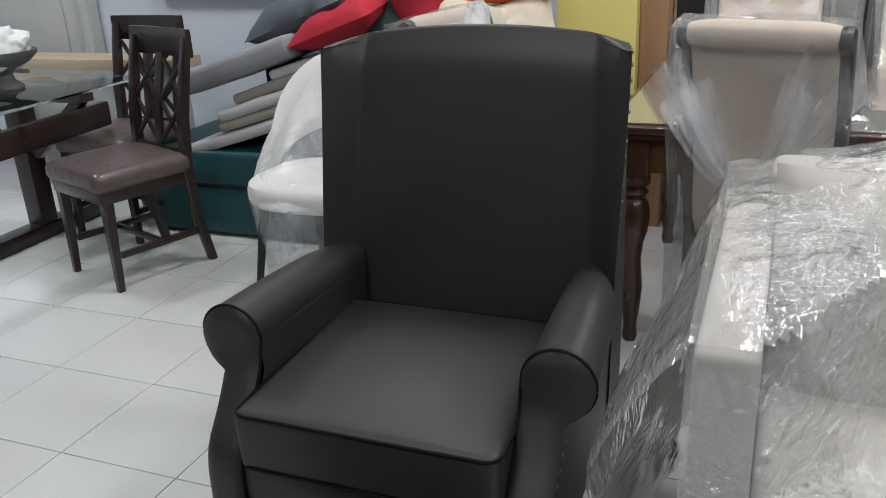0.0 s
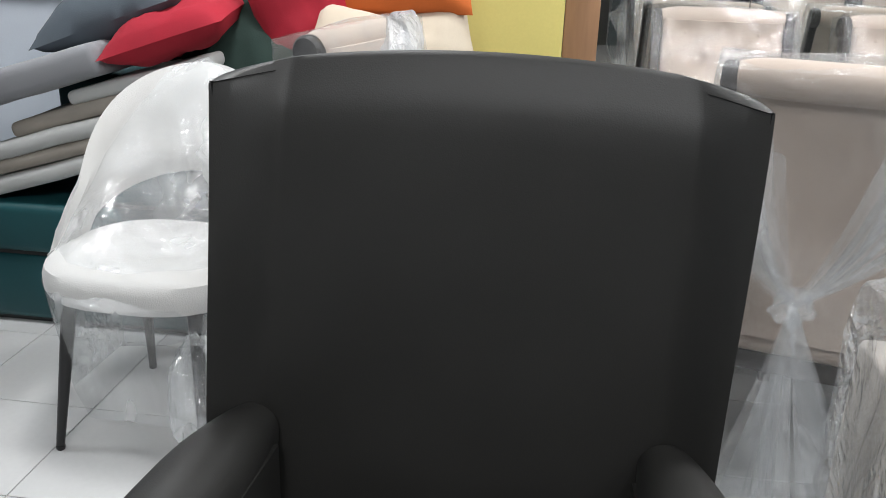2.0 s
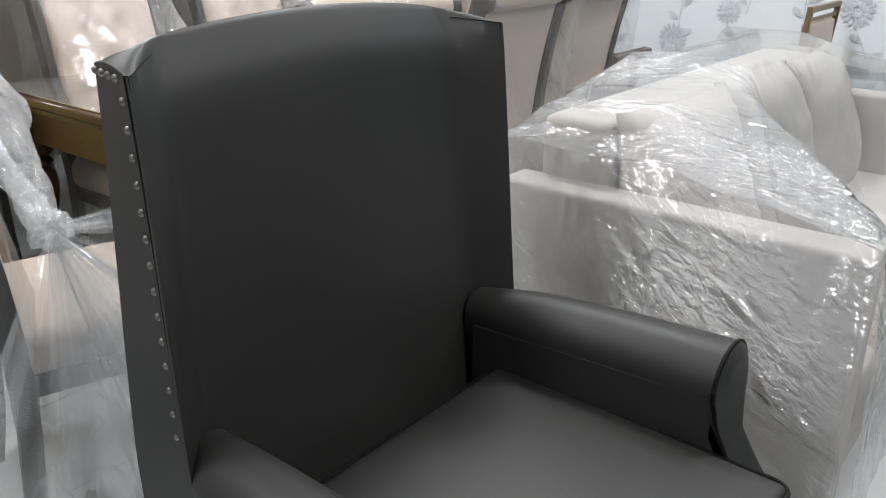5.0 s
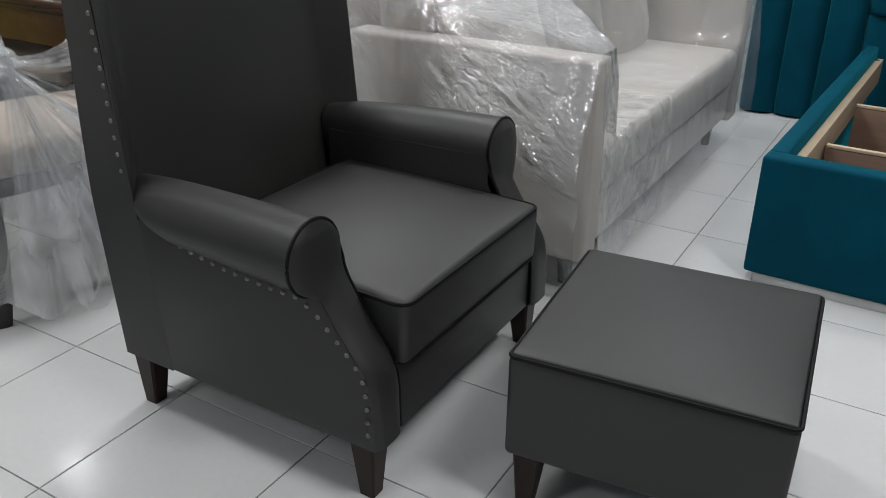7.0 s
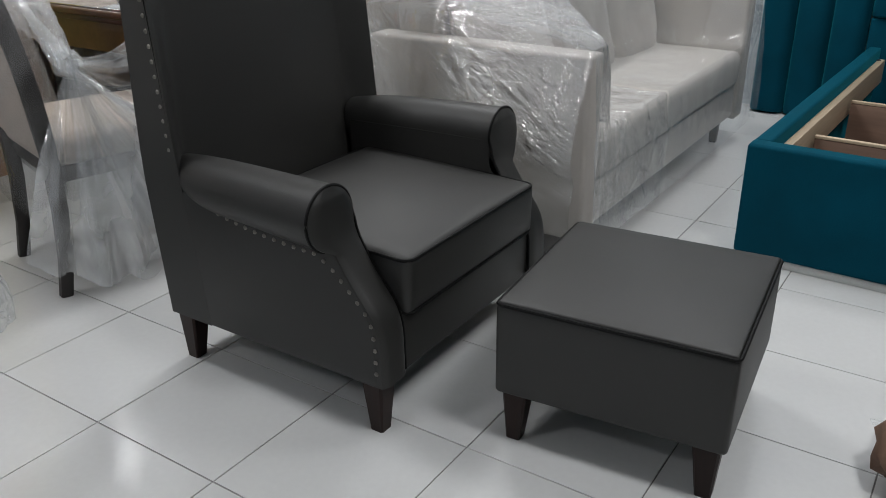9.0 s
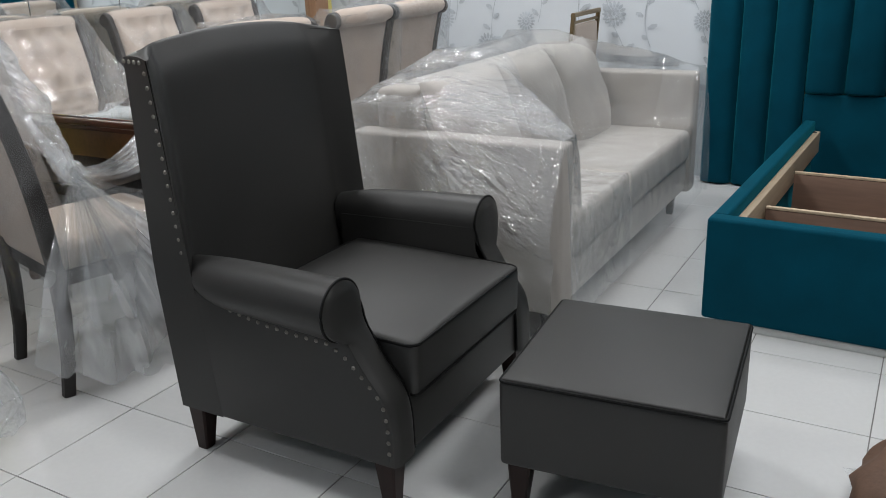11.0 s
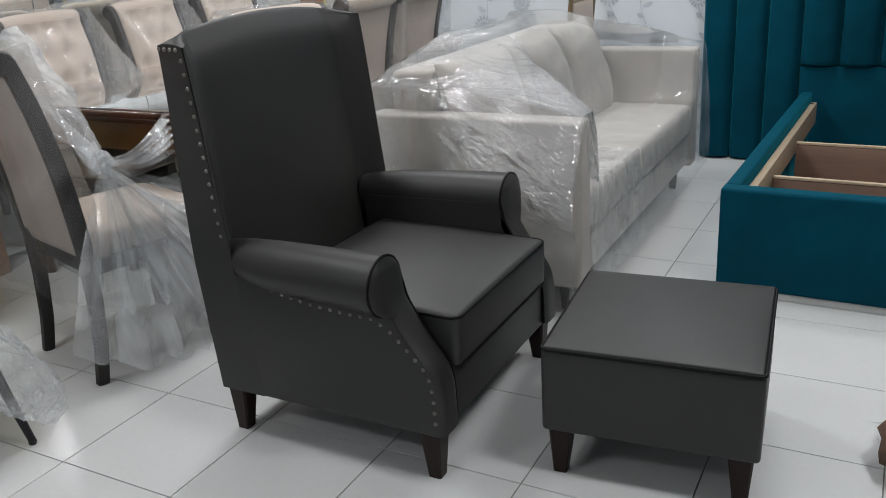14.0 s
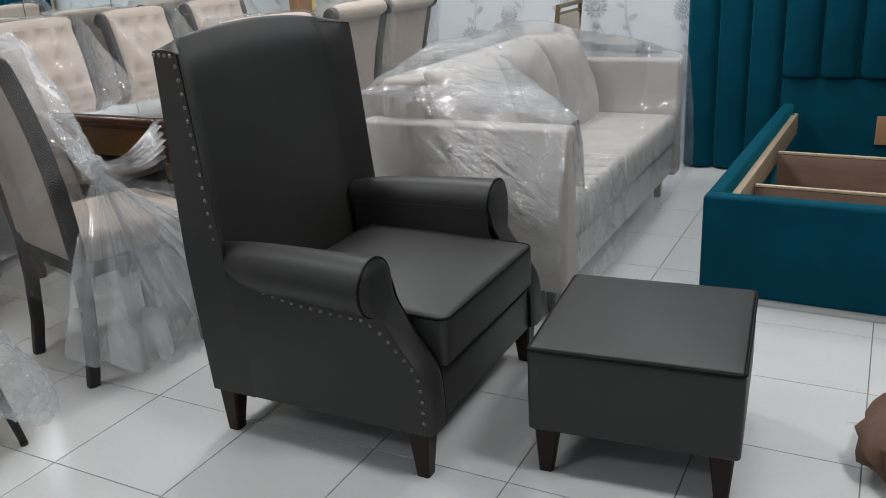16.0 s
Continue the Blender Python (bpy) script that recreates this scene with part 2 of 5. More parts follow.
def merge(bm, b):
    me = bpy.data.meshes.new("tmp")
    b.to_mesh(me)
    b.free()
    bm.from_mesh(me)
    bpy.data.meshes.remove(me)
    return bm


def loft(rings, close=True, caps=True, bm=None):
    """Skin through rings of equal point count."""
    bm = bm or bmesh.new()
    vs = [[bm.verts.new(p) for p in r] for r in rings]
    n = len(rings[0])
    for a, b in zip(vs, vs[1:]):
        for i in range(n if close else n - 1):
            j = (i + 1) % n
            bm.faces.new((a[i], a[j], b[j], b[i]))
    if caps:
        bm.faces.new(vs[0][::-1])
        bm.faces.new(vs[-1])
    return bm


def lathe(profile, seg=20, centre=(0, 0)):
    """Turned form from (radius, height) pairs."""
    return loft([[(centre[0] + r * math.cos(2 * math.pi * k / seg), centre[1] + r * math.sin(2 * math.pi * k / seg), z) for k in range(seg)] for r, z in profile])


def tube(points, r, seg=8, closed=False, bm=None, flat=1.0):
    """A round bar along points (r may be a list)."""
    pts = [Vector(p) for p in points]
    n = len(pts)
    rings = []
    up = Vector((0, 0, 1))
    for i, p in enumerate(pts):
        a = pts[(i - 1) % n] if closed or i else p
        b = pts[(i + 1) % n] if closed or i < n - 1 else p
        t = (b - a).normalized()
        s = t.cross(up)
        if s.length < 1e-3:
            s = t.cross(Vector((1, 0, 0)))
        s.normalize()
        u = s.cross(t).normalized()
        rad = r[i] if isinstance(r, (list, tuple)) else r
        rings.append([p + rad * (math.cos(2 * math.pi * k / seg) * s + flat * math.sin(2 * math.pi * k / seg) * u) for k in range(seg)])
    if closed:
        rings.append(rings[0])
    return loft(rings, caps=not closed, bm=bm)


def bar(points, w, d, axis=(1, 0, 0), bm=None):
    """A squared bar of width w along axis and depth d along points (w, d may be lists)."""
    pts = [Vector(p) for p in points]
    ax = Vector(axis).normalized()
    rings = []
    for i, p in enumerate(pts):
        a, b = pts[max(i - 1, 0)], pts[min(i + 1, len(pts) - 1)]
        t = (b - a).normalized()
        u = t.cross(ax).normalized()
        ww = (w[i] if isinstance(w, (list, tuple)) else w) / 2
        dd = (d[i] if isinstance(d, (list, tuple)) else d) / 2
        c = 0.22
        rings.append([p + ax * sx * ww * kx + u * sy * dd * ky for sx, sy, kx, ky in
                      ((-1, -1, 1, 1 - c), (-1, -1, 1 - c, 1), (1, -1, 1 - c, 1), (1, -1, 1, 1 - c), (1, 1, 1, 1 - c), (1, 1, 1 - c, 1), (-1, 1, 1 - c, 1), (-1, 1, 1, 1 - c))])
    return loft(rings, bm=bm)


def arc(t, lo, hi):
    return lo + (hi - lo) * t


def tapered_leg(x, y, z0, z1, top, foot, dx=0.0, dy=0.0):
    """A square leg, tapering to a foot that stands off by dx, dy."""
    def ring(cx, cy, z, s):
        h, c = s / 2, s * 0.1
        return [(cx - h, cy - h + c, z), (cx - h + c, cy - h, z), (cx + h - c, cy - h, z), (cx + h, cy - h + c, z), (cx + h, cy + h - c, z), (cx + h - c, cy + h, z), (cx - h + c, cy + h, z), (cx - h, cy + h - c, z)]
    return loft([ring(x + dx, y + dy, z0, foot), ring(x + dx * 0.5, y + dy * 0.5, (z0 + z1) / 2, (top + foot) / 2), ring(x, y, z1, top)])


def slab_soft(w, d, h, r=0.04, puff=0.02, seg=4, nx=14, ny=14, sag=0.0):
    """An upholstered block lying flat, base at z=0, its top and bottom slightly domed."""
    b = bmesh.new()
    bmesh.ops.create_cube(b, size=1, matrix=Matrix.Translation((0, 0, h / 2)) @ Matrix.Diagonal((w, d, h, 1)))
    bmesh.ops.bevel(b, geom=b.edges[:], offset=r, segments=seg, profile=0.5, affect="EDGES")
    for k in range(1, nx):
        x = -w / 2 + w * k / nx
        bmesh.ops.bisect_plane(b, geom=b.verts[:] + b.edges[:] + b.faces[:], plane_co=(x, 0, 0), plane_no=(1, 0, 0))
    for k in range(1, ny):
        y = -d / 2 + d * k / ny
        bmesh.ops.bisect_plane(b, geom=b.verts[:] + b.edges[:] + b.faces[:], plane_co=(0, y, 0), plane_no=(0, 1, 0))
    for v in b.verts:
        u, q = 2 * v.co.x / w, 2 * v.co.y / d
        dome = max(0, 1 - u * u) * max(0, 1 - q * q)
        if v.co.z > h * 0.5:
            v.co.z += puff * dome - sag * dome
    return b


def rounded_loop(w, d, r, z, n=5):
    pts = []
    for cx, cy, a0 in ((w / 2 - r, d / 2 - r, 0), (-w / 2 + r, d / 2 - r, 90), (-w / 2 + r, -d / 2 + r, 180), (w / 2 - r, -d / 2 + r, 270)):
        for k in range(n + 1):
            a = radians(a0 + 90 * k / n)
            pts.append((cx + r * math.cos(a), cy + r * math.sin(a), z))
    return pts


def pillow_bm(w, h, t, seed=0, n=18):
    """A stuffed scatter cushion in its own plane, with pointed corners and puckers."""
    bm = bmesh.new()
    grid = {}
    for side in (1, -1):
        for i in range(n + 1):
            for j in range(n + 1):
                u, v = 2 * i / n - 1, 2 * j / n - 1
                edge = max(abs(u), abs(v))
                if side == -1 and edge > 0.999:
                    grid[side, i, j] = grid[1, i, j]
                    continue
                pinch = 1 - 0.055 * (1 - abs(u) ** 2) * abs(v) ** 2
                pinch2 = 1 - 0.055 * (1 - abs(v) ** 2) * abs(u) ** 2
                thick = t / 2 * (max(0, 1 - abs(u) ** 2.6) ** 0.55) * (max(0, 1 - abs(v) ** 2.6) ** 0.55)
                nz = noise.noise(Vector((u * 1.7 + seed * 3.1, v * 1.7, seed))) * 0.012 + noise.noise(Vector((u * 5 + seed, v * 5, seed * 2.0))) * 0.006
                grid[side, i, j] = bm.verts.new((u * w / 2 * pinch2, v * h / 2 * pinch, side * (thick + nz * thick / t * 3)))
        for i in range(n):
            for j in range(n):
                q = [grid[side, i, j], grid[side, i + 1, j], grid[side, i + 1, j + 1], grid[side, i, j + 1]]
                bm.faces.new(q if side == 1 else q[::-1])
    return bm


def film_bm(points, amp=0.012, grow=0.012, target=0.05, seed=1, ripple=14.0):
    """Loose film round a set of points: their hull, pulled tight between them, creased and wrinkled."""
    bm = bmesh.new()
    for p in points:
        bm.verts.new(p)
    res = bmesh.ops.convex_hull(bm, input=bm.verts[:])
    gone = [g for g in set(res["geom_interior"]) | set(res["geom_unused"]) if isinstance(g, bmesh.types.BMVert)]
    bmesh.ops.delete(bm, geom=gone, context="VERTS")
    for _ in range(7):
        long = [e for e in bm.edges if e.calc_length() > target * 1.5]
        if not long:
            break
        bmesh.ops.subdivide_edges(bm, edges=long, cuts=1, use_grid_fill=False)
        bmesh.ops.triangulate(bm, faces=[f for f in bm.faces if len(f.verts) > 3])
    bm.normal_update()
    for v in bm.verts:
        p = v.co
        k = noise.noise(Vector((p.x * ripple * 0.3 + seed, p.y * ripple * 0.3, p.z * ripple * 0.12)))
        k2 = abs(noise.noise(Vector((p.x * ripple * 0.9 + seed * 7, p.y * ripple * 0.9, p.z * ripple * 0.22))))
        v.co = p + v.normal * (grow + amp * (1.1 * k - 0.6 * k2))
        v.co.z = max(v.co.z, 0.004)
    bm.normal_update()
    bmesh.ops.delete(bm, geom=[f for f in bm.faces if f.normal.z < -0.45], context="FACES")
    return bm


# ---------------- structure ----------------
def structure(name, bm, material, label, category, smooth=False):
    return tagged(part(name, bm, material, smooth=smooth), label, category, kind="structure")


floor = structure("floor", box((ROOM_X0, ROOM_Y0, -0.10), (ROOM_X1, ROOM_Y1, -0.003)), M_GROUT, "white glazed square floor tiles with grey grout", "floor")
structure("wall_back", box((ROOM_X0 - 0.15, ROOM_Y1, -0.1), (ROOM_X1 + 0.15, ROOM_Y1 + 0.15, ROOM_H)), M_WALL, "pale blue-white painted back wall", "wall")
wall_paper = structure("wall_papered", box((ROOM_X1, ROOM_Y0, -0.1), (ROOM_X1 + 0.15, ROOM_Y1, ROOM_H)), M_PAPER, "pale wallpaper wall with grey printed flowers", "wall")
structure("wall_left", box((ROOM_X0 - 0.15, ROOM_Y0, -0.1), (ROOM_X0, ROOM_Y1, ROOM_H)), M_WALL, "plain pale painted side wall", "wall")
structure("wall_front", box((ROOM_X0 - 0.15, ROOM_Y0 - 0.15, -0.1), (ROOM_X1 + 0.15, ROOM_Y0, ROOM_H)), M_DARKPANEL, "dark plain shop front wall", "wall")
structure("ceiling", box((ROOM_X0 - 0.15, ROOM_Y0 - 0.15, ROOM_H), (ROOM_X1 + 0.15, ROOM_Y1 + 0.15, ROOM_H + 0.1)), M_CEIL, "plain white ceiling", "ceiling")

# lamps: assumed square diffusers on the unseen ceiling, each with its light
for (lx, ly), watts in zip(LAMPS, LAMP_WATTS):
    lamp = thing("assumed_ceiling_light", pose(lx, ly, ROOM_H), "assumed square white panel light on the unseen ceiling", "ceiling light", "panel lights on the ceiling")
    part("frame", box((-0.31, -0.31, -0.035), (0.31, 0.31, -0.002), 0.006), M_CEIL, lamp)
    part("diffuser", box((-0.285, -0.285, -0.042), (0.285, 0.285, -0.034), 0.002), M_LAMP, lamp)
    data = bpy.data.lights.new("assumed_panel_light", "AREA")
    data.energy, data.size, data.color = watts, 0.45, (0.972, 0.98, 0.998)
    ob = new("assumed_panel_light", data)
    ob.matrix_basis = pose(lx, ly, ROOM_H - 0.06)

# yellow pilaster, veneer strips and the mirror panels between them
structure("pilaster", box((0.09, 1.42, -0.01), (0.43, ROOM_Y1 + 0.01, ROOM_H)), M_YELLOW, "yellow painted pilaster beside the mirror", "pilaster")
structure("trim_mirror_near", box((0.432, 1.50, -0.01), (0.55, ROOM_Y1 + 0.01, ROOM_H), 0.003), M_BROWN, "brown veneer strip beside the mirror", "trim")
structure("trim_mirror_far", box((3.132, 1.60, -0.01), (3.27, ROOM_Y1 + 0.01, ROOM_H), 0.003), M_BROWN, "brown veneer strip at the mirror's end", "trim")
structure("trim_yellow", box((3.272, 1.61, -0.01), (3.32, ROOM_Y1 + 0.01, ROOM_H)), M_YELLOW, "narrow yellow painted strip", "trim")
structure("wallpaper_return", box((3.322, 1.66, -0.01), (ROOM_X1 + 0.01, ROOM_Y1 + 0.01, ROOM_H)), M_PAPER, "pale wallpaper beside the mirror", "wall")
mirror = tagged(thing("wall_mirror", pose(0, 0, 0), "tall wall mirror of five joined panels", "mirror"), kind="structure")
MIRROR_Y = 1.645
for k in range(5):
    x0 = 0.554 + k * 0.515
    part("mirror_panel", box((x0, MIRROR_Y, 0.02), (x0 + 0.5125, ROOM_Y1 + 0.01, ROOM_H - 0.02), 0.002, 1), M_MIRROR, mirror, smooth=False)


# wallpaper print: flower heads on stems with leaves
def flower_print():
    bm = bmesh.new()
    rnd = random.Random(5)
    layer = [0]

    def fan(pts):
        layer[0] = (layer[0] + 1) % 40
        bm.faces.new([bm.verts.new((ROOM_X1 - 0.0015 - layer[0] * 0.00012, y, z)) for y, z in pts])

    def petal(cy, cz, a, r0, r1, w):
        ca, sa = math.cos(a), math.sin(a)
        prof = [(r0, -w * 0.35), (arc(0.5, r0, r1), -w), (r1, -w * 0.45), (r1 * 1.03, 0), (r1, w * 0.45), (arc(0.5, r0, r1), w), (r0, w * 0.35)]
        fan([(cy + r * ca - s * sa, cz + r * sa + s * ca) for r, s in prof])

    def strip(pts, w):
        for (y0, z0), (y1, z1) in zip(pts, pts[1:]):
            d = math.hypot(y1 - y0, z1 - z0) or 1
            ny, nz = -(z1 - z0) / d * w, (y1 - y0) / d * w
            fan([(y0 - ny, z0 - nz), (y1 - ny, z1 - nz), (y1 + ny, z1 + nz), (y0 + ny, z0 + nz)])

    for col in range(17):
        for row in range(6):
            cy = ROOM_Y1 - 0.18 - col * 0.27 + rnd.uniform(-0.05, 0.05)
            cz = 0.24 + row * 0.44 + (0.2 if col % 2 else 0) + rnd.uniform(-0.05, 0.05)
            r = rnd.uniform(0.055, 0.078)
            for q in range(16):
                petal(cy, cz, 2 * math.pi * q / 16, r * 0.55, r, r * 0.13)
            for q in range(11):
                petal(cy, cz, 2 * math.pi * q / 11 + 0.2, r * 0.22, r * 0.48, r * 0.10)
            fan([(cy + r * 0.14 * math.cos(q), cz + r * 0.14 * math.sin(q)) for q in np.linspace(0, 2 * math.pi, 9)[:-1]])
            sway = rnd.uniform(-0.09, 0.09)
            stem = [(cy + sway * math.sin(t * 2.6) - 0.02 * t, cz - r - 0.36 * t) for t in np.linspace(0, 1, 12)]
            strip(stem, 0.0022)
            for t in (2, 4, 6, 8, 10):
                ly, lz = stem[t]
                side = 1 if t % 4 else -1
                petal(ly, lz, math.pi / 2 - side * rnd.uniform(0.7, 1.2), 0.012, rnd.uniform(0.05, 0.085), 0.015)
    return bm


structure("wallpaper_print", flower_print(), M_PRINT, "grey flowers and stems printed on the wallpaper", "wallpaper")

# low panelled doors and a dark picture rail on the back wall
door = tagged(thing("wall_panel_door", pose(-3.15, 1.66, 0), "white panelled cupboard door on the back wall", "door"), kind="structure")
part("leaf", box((-0.40, -0.03, 0.02), (0.40, 0.03, 2.05), 0.006), M_LIGHTGREY, door)
for z0, z1 in ((0.15, 0.62), (0.72, 1.25), (1.35, 1.92)):
    part("panel", box((-0.27, -0.05, z0), (0.27, -0.028, z1), 0.012), M_LIGHTGREY, door)
part("jamb", box((0.405, -0.06, 0.0), (0.47, 0.03, 2.1), 0.006), M_LIGHTGREY, door)
pic = thing("picture_frame", pose(-1.60, 1.66, 1.055), "dark wooden picture frame hanging on the back wall", "picture frame")
part("rail", box((-0.62, -0.02, 0.0), (0.62, 0.03, 0.05), 0.006), M_FRAMEWOOD, pic)
part("rail", box((-0.62, -0.02, 0.75), (0.62, 0.03, 0.80), 0.006), M_FRAMEWOOD, pic)
part("stile", box((-0.62, -0.021, 0.052), (-0.57, 0.03, 0.748), 0.006), M_FRAMEWOOD, pic)
part("stile", box((0.57, -0.021, 0.052), (0.62, 0.03, 0.748), 0.006), M_FRAMEWOOD, pic)
part("canvas", box((-0.57, 0.0, 0.05), (0.57, 0.02, 0.75)), M_TAUPE, pic)


# ---------------- the armchair ----------------
def armchair():
    """A high-backed wing armchair facing -y; its own origin stands on the floor."""
    ob = thing("wing_armchair", pose(0, 0, 0), "charcoal leatherette high-back wing armchair with rolled arms", "armchair")
    cx, half = 0.3025, 0.389
    bhalf = 0.3905

    def bx(z):
        """The back leans a little sideways towards its top."""
        k = max(0.0, min(1.0, (z - 0.47) / 0.6))
        return 0.3045 + 0.0135 * k * k * (3 - 2 * k)


    # back: flat middle, shallow wings, crowned top
    def edge_y(z):
        return -0.374 - (1.097 - z) * 0.112

    def rear_y(z):
        return -0.262 - (1.10 - z) * 0.072

    nu, nv = 96, 26
    rings = []
    for j in range(nv + 1):
        t = j / nv
        front, rear = [], []
        for i in range(nu + 1):
            u = 2 * i / nu - 1
            crown = 1.088 + 0.034 * (1 - u * u)
            z = 0.14 + (crown - 0.14) * t
            k = min(1.0, (1 - abs(u)) / (0.15 + 0.09 * t))
            k = 0.55 * k + 0.45 * k * k * (3 - 2 * k)
            wing_w = bhalf + 0.0012 * min(1.0, (1 - t) / 0.5)
            rec = 0.058 * k - 0.012 * (1 - u * u) * k
            soft = 0.024 * max(0, (t - 0.90) / 0.10) ** 2.2 * k
            front.append((bx(z) + u * wing_w, edge_y(z) + rec + soft, z - 0.010 * max(0, (t - 0.9) / 0.1) ** 3))
            rear.append((bx(z) + u * (wing_w - 0.026 * max(0.0, t - 0.4) / 0.6), rear_y(z) - soft * 0.6, z - 0.006 * max(0, (t - 0.9) / 0.1) ** 3))
        rings.append(front + rear[::-1])
    bm = loft(rings, caps=False)
    n = nu + 1
    bm.verts.ensure_lookup_table()
    top = [bm.verts[nv * 2 * n + i] for i in range(2 * n)]
    rows = [top[:n]]
    for f in (0.15, 0.35, 0.6, 0.85):
        row = []
        for i in range(n):
            flat = 0.45 + 0.55 * min(1.0, (1 - abs(2 * i / nu - 1)) / 0.26) ** 0.7
            a, b = top[i].co, top[2 * n - 1 - i].co
            p = a.lerp(b, f)
            p.z += 0.016 * flat * math.sin(math.pi * f) ** 0.7
            row.append(bm.verts.new(p))
        rows.append(row)
    rows.append([top[2 * n - 1 - i] for i in range(n)])
    for r0, r1 in zip(rows, rows[1:]):
        for i in range(n - 1):
            bm.faces.new((r0[i], r0[i + 1], r1[i + 1], r1[i]))
    for i in (0, n - 1):
        bm.faces.new([r[i] for r in rows])
    part("backrest", bm, M_LEATHER, ob)
    for sgn in (-1, 1):
        path = []
        for u in np.linspace(0.985, 0.80, 7):
            z = 1.088 + 0.034 * (1 - u * u) - 0.010
            k = min(1.0, (1 - u) / 0.238)
            k = 0.55 * k + 0.45 * k * k * (3 - 2 * k)
            path.append((bx(z) + sgn * u * bhalf, edge_y(z) + 0.058 * k - 0.012 * (1 - u * u) * k + 0.018 * k, z))
        part("seam", tube(path, 0.0008, 6), M_PIPING, ob)

    # lower box: sides with the swept front, rails, back panel
    def side(sgn):
        xo = cx + sgn * 0.3895
        xi = cx + sgn * 0.299
        prof = [(-0.325, 0.135)] + [(-0.98 - 0.04, 0.135), (-1.026, 0.16), (-1.024, 0.26), (-1.012, 0.31), (-0.985, 0.345), (-0.95, 0.39), (-0.920, 0.44), (-0.898, 0.475), (-0.882, 0.50), (-0.60, 0.505), (-0.40, 0.505), (-0.305, 0.48)]
        a = [(xo, y, z) for y, z in prof]
        b = [(xi, y, z) for y, z in prof]
        bm2 = loft([a, b])
        bmesh.ops.bevel(bm2, geom=[e for e in bm2.edges if abs(e.verts[0].co.x - e.verts[1].co.x) < 1e-5], offset=0.014, segments=3, profile=0.5, affect="EDGES")
        return bm2

    for sgn in (-1, 1):
        part("side_panel", side(sgn), M_LEATHER, ob)
    # front rail under the cushion and the rear panel
    part("front_rail", box((cx - 0.305, -1.022, 0.135), (cx + 0.305, -0.955, 0.30), 0.012, 3), M_LEATHER, ob)
    part("back_panel", box((cx - 0.372, -0.385, 0.135), (cx + 0.372, -0.326, 0.38), 0.012, 3), M_LEATHER, ob)
    part("base", box((cx - 0.30, -0.96, 0.14), (cx + 0.30, -0.39, 0.27), 0.01), M_LEATHER, ob)

    def front_y(z):
        """The swept line of the arm's front, eased at its bends."""
        zs, ys = (0.16, 0.26, 0.31, 0.345, 0.39, 0.44, 0.475, 0.60), (-1.026, -1.024, -1.012, -0.985, -0.950, -0.920, -0.900, -0.891)
        return float(sum(np.interp(z + o, zs, ys) for o in (-0.02, -0.01, 0, 0.01, 0.02)) / 5)

    # rolled arms, slightly fuller at the front, with a flat scroll face and piping
    for sgn in (-1, 1):
        rings = []
        seg = 32
        for k in range(29):
            t = k / 28
            y = arc(t, -0.890, -0.392)
            r = 0.0745 - 0.0105 * t
            cxk = cx + sgn * (0.373 - 0.033 * t ** 1.3)
            zc = 0.523 - 0.006 * t + 0.004 * math.sin(math.pi * t)
            f = 1 - 0.34 * max(0.0, (t - 0.62) / 0.38) ** 2.2
            cxk -= sgn * r * (1 - f) * 0.55
            zc += r * (1 - f) * 0.55
            r *= f
            ring = []
            for q in range(seg):
                a = 2 * math.pi * q / seg
                inner = max(0.0, -math.cos(a) * sgn)
                x = cxk + r * math.cos(a)
                z = zc + r * math.sin(a)
                if math.sin(a) < 0 and inner > 0:
                    z -= 0.05 * inner * -math.sin(a) ** 1 * 1.6
                ring.append((x, y, z))
            rings.append(ring)
        part("armrest", loft(rings), M_LEATHER, ob)
        # upright inner face between the roll and the seat cushion
        ring = [[(cx + sgn * xi, y, 0.30), (cx + sgn * (xi + 0.03), y, 0.30), (cx + sgn * (xi + 0.03), y, zt), (cx + sgn * xi, y, zt)] for xi, y, zt in ((0.2985, -0.896, 0.520), (0.288, -0.65, 0.520), (0.2775, -0.42, 0.516))]
        pad = loft(ring)
        bmesh.ops.recalc_face_normals(pad, faces=pad.faces[:])
        part("inner_arm_panel", pad, M_LEATHER, ob, smooth=False)
        # padded front panel: round at the scroll, narrow at the neck, swept forward to the foot
        rows = []
        for z in np.concatenate([0.523 + 0.0742 * np.cos(np.linspace(0.12, math.pi * 0.5, 14)), np.linspace(0.515, 0.142, 34)]):
            hw = math.sqrt(max(0.0, 0.0742 ** 2 - (z - 0.523) ** 2))
            outer = 0.373 + hw if z > 0.452 else 0.3885
            inner = 0.373 - hw if z > 0.523 else 0.2990
            row = []
            for q in range(13):
                u = 2 * q / 12 - 1
                pad = 0.011 * (1 - u ** 4) * min(1.0, (0.600 - z) / 0.03)
                row.append((cx + sgn * arc(q / 12, inner, outer), front_y(z) - 0.003 - pad, z))
            rows.append(row)
        face = bmesh.new()
        vv = [[face.verts.new(p) for p in row] for row in rows]
        back_row = [[face.verts.new((p[0], p[1] + 0.022, p[2])) for p in (row[0], row[-1])] for row in rows]
        for a, b, c, d in zip(vv, vv[1:], back_row, back_row[1:]):
            for q in range(12):
                face.faces.new((a[q], a[q + 1], b[q + 1], b[q]))
            face.faces.new((a[0], b[0], d[0], c[0]))
            face.faces.new((a[12], c[1], d[1], b[12]))
        bmesh.ops.recalc_face_normals(face, faces=face.faces[:])
        part("front_panel", face, M_LEATHER, ob)
